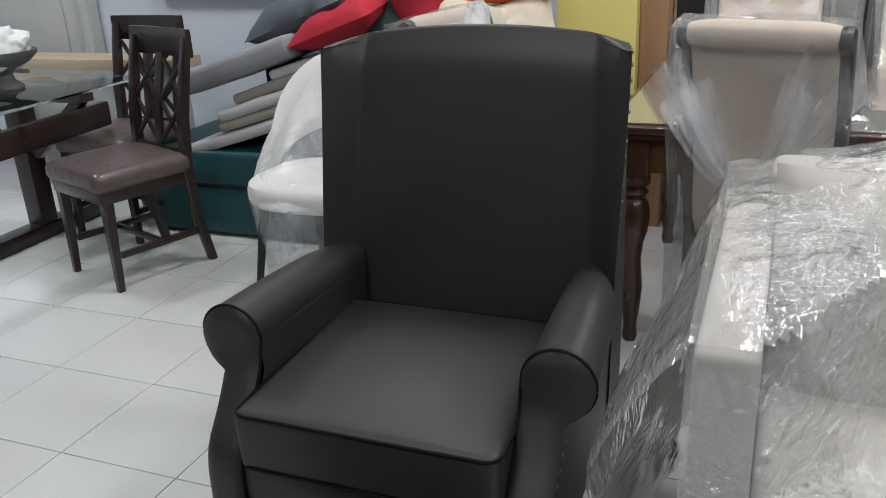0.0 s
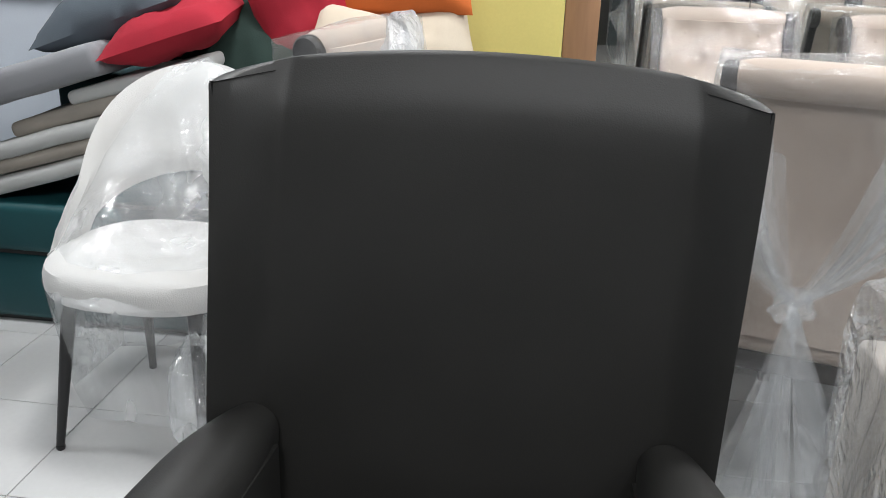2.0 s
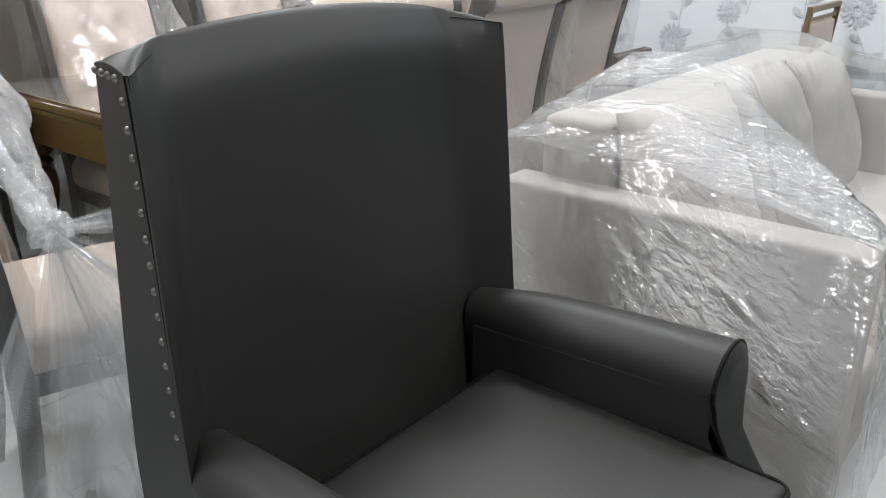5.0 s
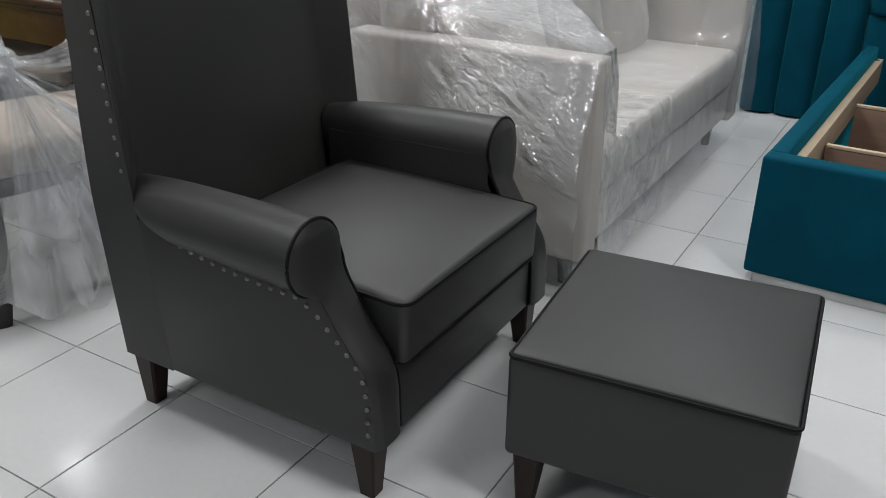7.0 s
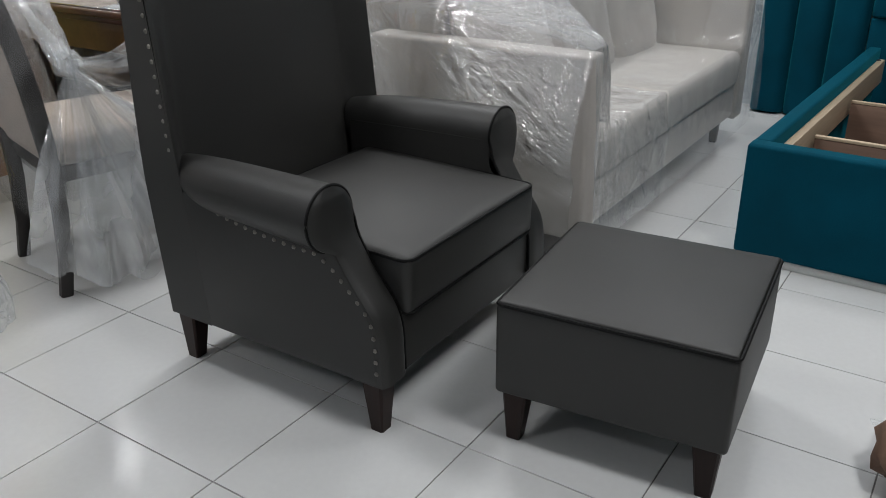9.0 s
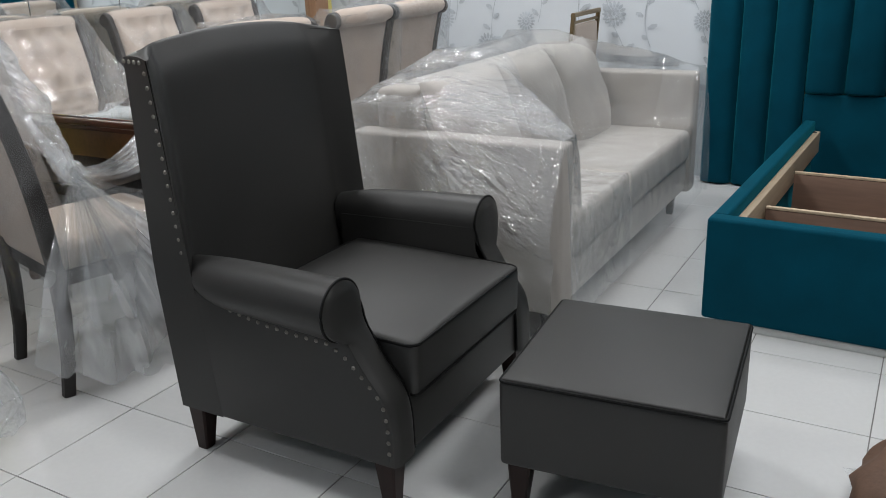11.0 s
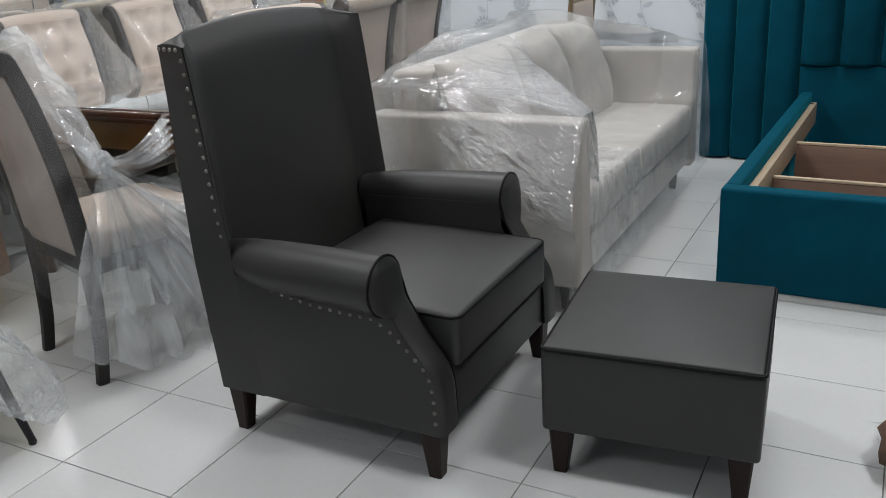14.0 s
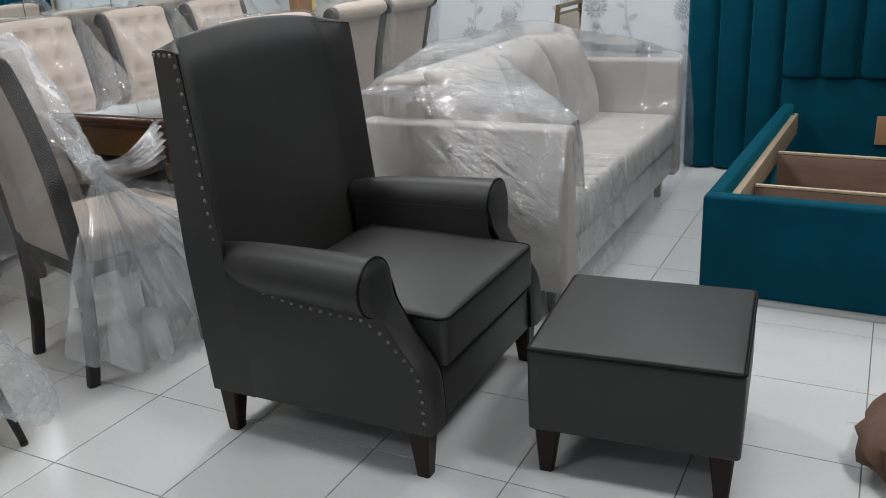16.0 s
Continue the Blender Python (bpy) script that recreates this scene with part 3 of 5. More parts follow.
        # piping round the scroll and on down the panel's inner edge
        loop = [(cx + sgn * (0.373 + 0.0745 * math.cos(radians(a))), -0.894, 0.523 + 0.0745 * math.sin(radians(a))) for a in range(-72, 181, 9)]
        loop += [(cx + sgn * 0.2985, front_y(z) - 0.003, z) for z in np.linspace(0.50, 0.150, 18)]
        part("piping", tube(loop, 0.0040, 6), M_PIPING, ob)
        # piping on the wing's front edge
        path = [(bx(z) + sgn * 0.3878, edge_y(z) + 0.006, z) for z in np.linspace(0.58, 1.080, 22)]
        part("piping", tube(path, 0.0036, 6), M_PIPING, ob)

    # seat cushion with a crowned top and piping along its edges
    w, d, h = 0.590, 0.575, 0.145
    cm = pose(cx + 0.001, -1.040 + d / 2, 0.290, 1.4)
    cush = part("seat_cushion", slab_soft(w, d, h, 0.020, 0.030), M_LEATHER, ob)
    cush.matrix_basis = cm
    for z in (h - 0.006, 0.008):
        loop = rounded_loop(w - 0.002, d - 0.002, 0.03, z)
        pp = part("piping", tube(loop, 0.0042, 6, closed=True), M_PIPING, cush)

    # tapered feet, the rear ones raked
    for x, y, dx, dy in ((cx - 0.345, -0.985, -0.004, -0.004), (cx + 0.345, -0.985, 0.004, -0.004), (cx - 0.350, -0.368, -0.004, 0.006), (cx + 0.350, -0.368, 0.004, 0.006)):
        part("leg", tapered_leg(x, y, 0.0, 0.142, 0.062, 0.036, dx, dy), M_LEGWOOD, ob, "tapered dark mahogany leg")

    # nail heads: down each wing, along the arm seam, down the swept front
    dome = lathe([(0.0001, 0.0038), (0.0026, 0.0034), (0.0045, 0.0022), (0.0057, 0.0)][::-1], 12)
    dome.transform(Matrix.Rotation(radians(90), 4, "Y"))
    me = mesh_of("nail_head", dome, M_NAIL)
    seams = []
    for z in np.arange(0.60, 1.070, 0.0345):
        seams.append((edge_y(z) + 0.019, z, 0.3900))
    curve = [(-0.53, 0.474), (-0.60, 0.460), (-0.68, 0.448), (-0.78, 0.440), (-0.865, 0.438), (-0.912, 0.408), (-0.955, 0.366), (-0.992, 0.328), (-1.010, 0.295), (-1.016, 0.25), (-1.017, 0.165)]
    run = 0.0
    for a, b in zip(curve, curve[1:]):
        L = math.dist(a, b)
        s = -run
        while s + 0.030 <= L:
            s += 0.030
            seams.append((arc(s / L, a[0], b[0]), arc(s / L, a[1], b[1]), 0.3900))
        run = L - s
    for sgn in (-1, 1):
        for y, z, o in seams:
            nail = new("nail_head", me)
            nail.parent = ob
            nail.matrix_basis = pose((bx(z) if z > 0.55 else cx) + sgn * o, y, z, 0, 0, 0 if sgn > 0 else 180)
    for sgn in (-1, 1):
        for k in range(4):
            nail = new("nail_head", me)
            nail.parent = ob
            nail.matrix_basis = pose(bx(1.074) + sgn * (0.3870 - k * 0.0055), -0.345 + k * 0.024, 1.074, 0, 0, 0 if sgn > 0 else 180)
    return ob


armchair()


def ottoman():
    ob = thing("ottoman", pose(0.336, -1.467, 0, 0, 0, 5.2), "charcoal leatherette square footstool with piped top", "footstool")
    w, d = 0.512, 0.512
    part("body", slab_soft(w, d, 0.224, 0.012, 0.0), M_LEATHER, ob).matrix_basis = pose(0, 0, 0.130)
    part("top_pad", slab_soft(w - 0.010, d - 0.010, 0.012, 0.005, 0.012), M_LEATHER, ob).matrix_basis = pose(0, 0, 0.350)
    part("piping", tube(rounded_loop(w - 0.003, d - 0.003, 0.014, 0.3545), 0.0042, 6, closed=True), M_PIPING, ob)
    for sx in (-1, 1):
        for sy in (-1, 1):
            part("leg", tapered_leg(sx * 0.213, sy * 0.213, 0, 0.136, 0.060, 0.034, sx * 0.004, sy * 0.004), M_LEGWOOD, ob, "tapered dark mahogany leg")
    return ob


ottoman()


# ---------------- the wrapped sofa ----------------
def sofa():
    x0, x1, y0, y1 = 0.93, 2.70, -1.037, -0.297
    ob = thing("sofa", pose(0, 0, 0), "oatmeal three-cushion sofa wrapped in clear plastic", "sofa")
    part("base", box((x0 + 0.02, y0 + 0.02, 0.13), (x1 - 0.02, y1, 0.30), 0.02, 3), M_CREAM, ob)
    for a, b in ((x0, x0 + 0.105), (x1 - 0.105, x1)):
        part("arm", box((a, y0, 0.12), (b, y1 + 0.07, 0.705), 0.018, 4), M_CREAM, ob)
    back = box((x0 + 0.090, y1 - 0.16, 0.125), (x1 - 0.090, y1 + 0.02, 0.845), 0.035, 4)
    part("backrest", back, M_CREAM, ob)
    seat = part("seat_cushion", slab_soft(x1 - x0 - 0.218, 0.60, 0.155, 0.035, 0.02), M_CREAM, ob)
    seat.matrix_basis = pose((x0 + x1) / 2, y0 + 0.30, 0.285)
    cw = (x1 - x0 - 0.21) / 3
    for k in range(3):
        c = part("back_cushion", pillow_bm(cw + 0.03, 0.53, 0.20, 20 + k, 22), M_CREAM, ob)
        c.matrix_basis = pose(x0 + 0.11 + cw * (k + 0.5), y1 - 0.255, 0.615, 90 - 17, 0, 3 * (k - 1))
    for x in (x0 + 0.1, x1 - 0.1):
        for y in (y0 + 0.09, y1 - 0.08):
            part("leg", tapered_leg(x, y, 0, 0.135, 0.045, 0.03), M_BLACK, ob)
    return ob


SOFA = sofa()


def film_part(bm, parent, label="clear wrinkled plastic film", material=None):
    ob = part("plastic_film", bm, material or M_FILM, parent, label)
    ob.visible_shadow = False
    return ob


def smooth(t):
    t = max(0.0, min(1.0, t))
    return t * t * (3 - 2 * t)


FX0, FX1, FY0, FY1 = 0.922, 2.712, -1.052, -0.225


def film_height(x, y):
    """The film's height over the sofa: on the arms, pulled slantwise from the arm's front corner up to the cushions, taut on the seat."""
    a, b = x - FX0, FX1 - x
    rise = smooth((y + 0.80) / 0.30)
    seat = 0.468 + (0.935 - 0.468) * rise - 0.05 * smooth((y + 0.44) / 0.2)
    # tent over the near arm: its fold runs from the front corner to the first cushion's top
    run = max(0.0, min(1.0, (y - FY0) / 0.55))
    fold = 0.105 + 0.50 * run
    tent = 0.722 + 0.195 * run ** 1.15 * min(1.0, (0.35 + a) / (0.35 + fold))
    near = arc(smooth((a - fold) / (0.03 + 0.14 * run)), tent, seat)
    # far arm: the film slopes from the last cushion down to the arm's outer edge
    fold2 = 0.115 + 0.36 * smooth((run - 0.25) / 0.75)
    slope = 0.722 + 0.20 * run * min(1.0, b / max(fold2, 0.01))
    far = arc(smooth((b - fold2) / 0.08), slope, seat)
    return near if a < b else far


def sofa_film(keep, ruffle):
    """Part of the film over the sofa, where keep(u) holds, with its hem in front and behind."""
    nx, ny = 96, 84
    bm = bmesh.new()
    g = {}
    for i in range(nx + 1):
        u = i / nx
        for j in range(ny + 1):
            v = j / ny
            x = arc(u, FX0, FX1)
            if v < 0.22:
                q = v / 0.22
                y, z = FY0 - 0.02 * (1 - q), arc(q, 0.10, film_height(x, FY0))
            elif v < 0.78:
                q = (v - 0.22) / 0.56
                y = arc(q, FY0, FY1)
                z = film_height(x, y)
            else:
                q = (v - 0.78) / 0.22
                y, z = FY1 + 0.01, arc(q, film_height(x, FY1), 0.12)
            n1 = noise.noise(Vector((x * 3, y * 3, z * 3)))
            n2 = abs(noise.noise(Vector((x * 11 + 5, y * 11, z * 6))))
            out = 0.010 + ruffle * (0.016 * n1 - 0.012 * n2)
            g[i, j] = bm.verts.new((x, y - (out if v < 0.28 else 0), z + (out if v > 0.20 else 0)))
    for i in range(nx):
        if keep((i + 0.5) / nx):
            for j in range(ny):
                bm.faces.new((g[i, j], g[i + 1, j], g[i + 1, j + 1], g[i, j + 1]))
    # film hanging down the outer sides of the arms
    for i, sgn in ((0, -1), (nx, 1)):
        if not keep(i / nx):
            continue
        top = [g[i, j] for j in range(round(ny * 0.22), round(ny * 0.78) + 1)]
        prev = top
        for k in range(1, 19):
            row = []
            for v in top:
                z = v.co.z - (v.co.z - 0.09) * k / 18
                n1 = noise.noise(Vector((v.co.y * 6, z * 2.4, sgn * 4.0)))
                n2 = abs(noise.noise(Vector((v.co.y * 16, z * 5, sgn * 9.0))))
                puff = (0.165 if sgn < 0 else 0.08) * math.sin(math.pi * min(1, k / 13) * 0.62) * max(0.08, min(1, (-0.30 - v.co.y) / 0.5))
                puff *= 1 - 0.25 * math.exp(-((z - 0.36) / 0.05) ** 2)
                row.append(bm.verts.new((v.co.x + sgn * (0.012 + 0.018 * n1 - 0.014 * n2 + puff), v.co.y - 0.03 * k / 18 * (1 + n1), z)))
            for a, b, c, d in zip(prev, prev[1:], row[1:], row):
                bm.faces.new((a, b, c, d))
            prev = row
    bmesh.ops.delete(bm, geom=[v for v in bm.verts if not v.link_faces], context="VERTS")
    return bm


film_part(sofa_film(lambda u: u < 0.36, 1.0), SOFA, "clear crinkled plastic film over the arm", M_FILM_SOFA)
film_part(sofa_film(lambda u: u > 0.36, 0.45), SOFA, "clear taut plastic film over the seat", M_FILM_SEAT)


# ---------------- the teal bed ----------------
def bed():
    ob = thing("bed_frame", pose(-0.006, 0.010, 0, 0, 0, -1.8), "teal velvet bed frame without mattress, with raw wood inside", "bed")
    y0, y1, x0, x1 = -1.375, -3.05, 1.385, 3.24
    part("footboard", box((x0, y1, 0.030), (x0 + 0.07, y0, 0.402), 0.014, 4), M_TEAL, ob)
    part("side_rail", box((x0 + 0.072, y0 - 0.055, 0.030), (x1, y0 - 0.001, 0.40), 0.012, 4), M_TEAL, ob)
    part("side_rail", box((x0 + 0.072, y1, 0.030), (x1, y1 + 0.055, 0.40), 0.012, 4), M_TEAL, ob)
    part("foot_strip", box((x0 + 0.01, y1 + 0.01, 0.0), (x0 + 0.05, y0 - 0.03, 0.029), 0.003), M_LIGHTGREY, ob, "pale plinth strip")
    for y in (y0 - 0.056, y1 + 0.056 + 0.03):
        part("inner_batten", box((x0 + 0.075, y - 0.03, 0.245), (x1 - 0.03, y, 0.352), 0.003), M_PINE, ob)
    # cross boards of the storage box
    for x in (1.87, 2.45):
        part("cross_board", box((x, y1 + 0.10, 0.06), (x + 0.018, y0 - 0.10, 0.31), 0.002), M_PLY, ob)
        part("board_edge", box((x - 0.001, y1 + 0.10, 0.312), (x + 0.019, y0 - 0.10, 0.322), 0.001), M_PINE, ob)
    part("long_board", box((1.70, -2.24, 0.06), (x1 - 0.05, -2.222, 0.30), 0.002), M_PLY, ob)
    part("bottom_board", box((x0 + 0.08, y1 + 0.06, 0.035), (x1 - 0.02, y0 - 0.06, 0.055), 0.002), M_PLY, ob)
    part("batten_block", box((1.93, y0 - 0.13, 0.12), (1.96, y0 - 0.088, 0.30), 0.002), M_PLY, ob)
    part("bracket", tube([(3.16, y0 - 0.065, 0.35), (3.19, y0 - 0.065, 0.33), (3.195, y0 - 0.065, 0.29)], 0.012, 8), M_BLACK, ob)
    return ob


bed()


def channel(y0, y1, z0, z1, x, depth=0.085):
    """One padded upright channel of the headboard, its face towards -x."""
    rings = []
    for z, k in ((z0, 0.55), (z0 + 0.012, 0.9), (z0 + 0.04, 1.0), (z1 - 0.04, 1.0), (z1 - 0.012, 0.9), (z1, 0.55)):
        ring = [(x, y0, z), (x, y1, z)]
        for q in range(13):
            t = q / 12
            bul = (1 - abs(2 * t - 1) ** 3.2) ** 0.6
            ring.append((x - depth * k * (0.35 + 0.65 * bul), arc(t, y1, y0), z))
        rings.append(ring)
    return loft(rings)


hb = thing("headboard", pose(0, -0.105, 0), "tall teal velvet channel-tufted headboard against the wall", "headboard")
HX = 3.30
for k in range(3):
    part("channel", channel(-0.83 - k * 0.168 - 0.166, -0.83 - k * 0.168, 0.005, 1.62, HX), M_TEAL, hb)
for k in range(9):
    part("channel", channel(-1.336 - k * 0.188 - 0.186, -1.336 - k * 0.188, 0.525, 1.62, HX), M_TEAL, hb)
for k in range(3):
    y = -1.336 - 9 * 0.188 - k * 0.168
    part("channel", channel(y - 0.166, y, 0.005, 1.62, HX), M_TEAL, hb)
part("lower_panel", box((HX - 0.045, -3.025, 0.005), (HX, -1.338, 0.522), 0.01, 3), M_TEAL, hb)
part("backing", box((HX + 0.001, -3.53, 0.0), (HX + 0.03, -0.832, 1.615), 0.003), M_PINE, hb)
sock = thing("socket_box", pose(HX - 0.045, -2.01, 0.26), "brown bedside socket plate on the headboard", "socket")
part("plate", box((-0.022, -0.085, -0.075), (-0.001, 0.085, 0.075), 0.006), M_BROWN, sock)
part("insert", box((-0.027, -0.03, 0.01), (-0.021, 0.02, 0.06), 0.003), M_PINE, sock)


# ---------------- wrapped dining chairs ----------------
def back_line(t):
    """Side line of the chair's back: height and set-back."""
    z = arc(t, 0.46, 1.045)
    y = 0.195 + 0.025 * t + 0.072 * t ** 2.2
    return y, z


def dining_chair(m, label, tufted, group, film_seed, bag=True):
    """A scroll-back dining chair facing -y of its own pose, in loose film."""
    ob = thing("dining_chair", m, label, "chair", group)
    w = 0.44
    # seat
    st = part("seat", slab_soft(w, 0.46, 0.10, 0.035, 0.018, nx=8, ny=8), M_BEIGE, ob)
    st.matrix_basis = pose(0, -0.03, 0.405)
    part("seat_rail", box((-w / 2 + 0.01, -0.245, 0.36), (w / 2 - 0.01, 0.185, 0.41), 0.008), M_FRAMEWOOD, ob)
    # rear posts run from the floor to the scroll
    for s in (-1, 1):
        pts = [(s * 0.205, 0.225, 0.0), (s * 0.205, 0.205, 0.12), (s * 0.205, 0.192, 0.28), (s * 0.205, 0.190, 0.44)]
        pts += [(s * 0.212, back_line(t)[0], back_line(t)[1]) for t in (0.15, 0.3, 0.45, 0.6, 0.75, 0.88, 1.0)]
        part("rear_post", bar(pts, 0.030, [0.036, 0.040, 0.044, 0.048, 0.050, 0.050, 0.049, 0.048, 0.047, 0.046, 0.044]), M_FRAMEWOOD, ob)
        part("front_leg", tapered_leg(s * 0.19, -0.215, 0, 0.37, 0.05, 0.032), M_FRAMEWOOD, ob)
        y, z = back_line(1.0)
        knob = lathe([(0.001, -0.016), (0.030, -0.016), (0.036, -0.008), (0.036, 0.008), (0.030, 0.016), (0.001, 0.016)], 20)
        knob.transform(pose(s * 0.212, y + 0.012, z - 0.006, 0, 90, 0))
        part("scroll_end", knob, M_FRAMEWOOD, ob)
    # back pad: front face padded (buttoned when tufted), plain rear face
    nu, nv = 24, 26
    rings = []
    buttons = [(u, v) for k, v in enumerate((0.34, 0.55, 0.76, 0.93)) for u in ((-0.6, 0, 0.6) if k % 2 else (-0.3, 0.3))] if tufted else []
    for j in range(nv + 1):
        t = j / nv
        y0, z0 = back_line(t)
        fr, re = [], []
        for i in range(nu + 1):
            u = 2 * i / nu - 1
            pad = (0.044 if tufted else 0.032) * (1 - abs(u) ** 4) ** 0.5 + 0.006
            dip = sum(math.exp(-(((u - bu) * 0.2) ** 2 + ((t - bv) * 0.57) ** 2) / 0.0016) for bu, bv in buttons)
            fr.append((u * 0.196, y0 - pad + 0.036 * min(dip, 1), z0))
            re.append((u * 0.196, y0 + 0.016 + 0.006 * (1 - u * u), z0))
        rings.append(fr + re[::-1])
    part("back_pad", loft(rings), M_BEIGE, ob)
    y, z = back_line(1.0)
    roll = []
    for k in range(17):
        u = 2 * k / 16 - 1
        r = 0.040 * (1 - 0.25 * abs(u) ** 6)
        roll.append([(u * 0.198, y + 0.014 + r * math.cos(2 * math.pi * q / 20), z + 0.0 + r * math.sin(2 * math.pi * q / 20)) for q in range(20)])
    part("scroll_roll", loft(roll), M_BEIGE, ob)
    for bu, bv in buttons:
        yb, zb = back_line(bv)
        b = lathe([(0.0005, 0.006), (0.007, 0.004), (0.009, 0.0)][::-1], 10)
        b.transform(pose(bu * 0.196, yb - 0.010, zb, 90, 0, 0))
        part("button", b, M_BEIGE, ob)
    # film: a loose bag over the back, gathered over the seat
    pts = []
    for s in (-1, 1):
        pts += [(s * 0.235, y + 0.06, z + 0.02), (s * 0.235, y - 0.035, z + 0.045), (s * 0.24, 0.25, 0.5), (s * 0.235, -0.26, 0.50), (s * 0.235, -0.27, 0.40),
                (s * 0.25, 0.27, 0.05), (s * 0.25, -0.27, 0.12), (s * 0.24, 0.06, 0.82)]
    if bag:
        film_part(film_bm(pts, 0.020, 0.006, 0.035, film_seed, 13.0), ob)
    else:
        top = [(sx * 0.25, yy, zz) for sx in (-1, 1) for yy, zz in ((0.36, 1.06), (0.24, 1.09), (0.30, 0.62), (0.15, 0.60), (0.29, 0.30), (0.18, 0.34))]
        film_part(film_bm(top, 0.022, 0.008, 0.035, film_seed, 12.0), ob, "clear plastic bag over the chair's back", M_FILM_BAG)
    return ob


ROLL = "beige scroll-back dining chair in clear plastic, its plain back outward"
TUFT = "beige button-tufted scroll-back dining chair in clear plastic by the mirror"
NEAR_CHAIR = dining_chair(pose(1.043, 0.455, 0, 0, 0, 165), ROLL, False, "chairs round the wooden table", 3)
dining_chair(pose(1.62, 0.475, 0, 0, 0, 180), ROLL, False, "chairs round the wooden table", 5)
dining_chair(pose(2.10, 0.48, 0, 0, 0, 178), ROLL, False, "chairs round the wooden table", 7)
dining_chair(pose(0.95, 1.17, 0, 0, 0, 0), TUFT, True, "chairs round the wooden table", 9)
dining_chair(pose(1.56, 1.17, 0, 0, 0, 2), TUFT, True, "chairs round the wooden table", 11)
dining_chair(pose(2.13, 1.17, 0, 0, 0, -2), TUFT, True, "chairs round the wooden table", 13)
END_CHAIR = dining_chair(pose(0.235, 0.395, 0, 0, 0, 75), "beige scroll-back dining chair in knotted plastic at the table's end", False, "chairs round the wooden table", 15, False)


def film_strand(parent, k, tip, side, width, f):
    """One gathered fold of film fanning out from a knot."""
    bm = bmesh.new()
    n, prev = 18, None
    for i in range(n + 1):
        t = i / n
        c = k.lerp(tip, t) + Vector((0, 0, -0.04 * math.sin(math.pi * t)))
        c.z = max(c.z, 0.006)
        wd = 0.008 + width * t
        row = []
        for q in range(9):
            s = q / 8 * 2 - 1
            p = c + side * s * wd + side.cross(tip - k).normalized() * 0.022 * t * math.sin(q * 1.9 + f * 1.3 + t * 2)
            p.z = max(p.z, 0.005)
            row.append(bm.verts.new(p))
        if prev:
            for a, b, cc, d in zip(prev, prev[1:], row[1:], row):
                bm.faces.new((a, b, cc, d))
        prev = row
    ob = part("film_fold", bm, M_FILM_SOFT, parent)
    ob.visible_shadow = False


def knot_of_film(parent, k, ends, seed, folds=4, width=0.085):
    """A twisted knot of film with folds running to the given ends, in the chair's own frame."""
    rnd = random.Random(seed)
    k = Vector(k)
    for e, spread in ends:
        for f in range(folds):
            tip = Vector(e) + Vector((rnd.uniform(-1, 1), rnd.uniform(-1, 1), rnd.uniform(-1, 1))) * spread
            side = (tip - k).cross(Vector((rnd.uniform(-1, 1), rnd.uniform(-1, 1), rnd.uniform(-1, 1)))).normalized()
            film_strand(parent, k, tip, side, width, f)
    ball = bmesh.new()
    bmesh.ops.create_icosphere(ball, subdivisions=4, radius=0.036, matrix=Matrix.Translation(k))
    for v in ball.verts:
        v.co += (v.co - k) * (0.7 * noise.noise(v.co * 40) + 0.4 * noise.noise(v.co * 90))
    part("film_knot", ball, M_FILM_SOFT, parent, "white bunched knot of plastic").visible_shadow = False


def film_rope(parent, points, radii, seed):
    """Film twisted into a crinkled rope through the given points of the room."""
    inv = parent.matrix_basis.inverted()
    pts, rad = [], []
    for (a, b), (r0, r1) in zip(zip(points, points[1:]), zip(radii, radii[1:])):
        for q in range(14):
            pts.append(tuple(inv @ Vector(a).lerp(Vector(b), q / 14))), rad.append(arc(q / 14, r0, r1))
    pts.append(tuple(inv @ Vector(points[-1]))), rad.append(radii[-1])
    bm = tube(pts, rad, 28)
    bm.normal_update()
    for v in bm.verts:
        p = v.co * 30 + Vector((seed, 0, 0))
        v.co += v.normal * (0.016 * noise.noise(p * 0.35) - 0.016 * abs(noise.noise(Vector((p.x * 1.8, p.y * 1.2, p.z * 0.5)))))
    part("film_rope", bm, M_FILM_ROPE, parent, "white twisted rope of plastic").visible_shadow = False


# the end chair's bag is tied behind its back; the near roll-back chair's likewise
knot_of_film(END_CHAIR, (-0.25, 0.10, 0.72), [((-0.30, 0.05, 0.25), 0.10), ((-0.34, -0.15, 0.12), 0.10), ((-0.31, 0.16, 0.10), 0.10), ((-0.33, -0.02, 0.30), 0.12), ((-0.27, -0.20, 0.42), 0.07), ((-0.20, -0.22, 0.50), 0.05)], 4, 2, 0.07)


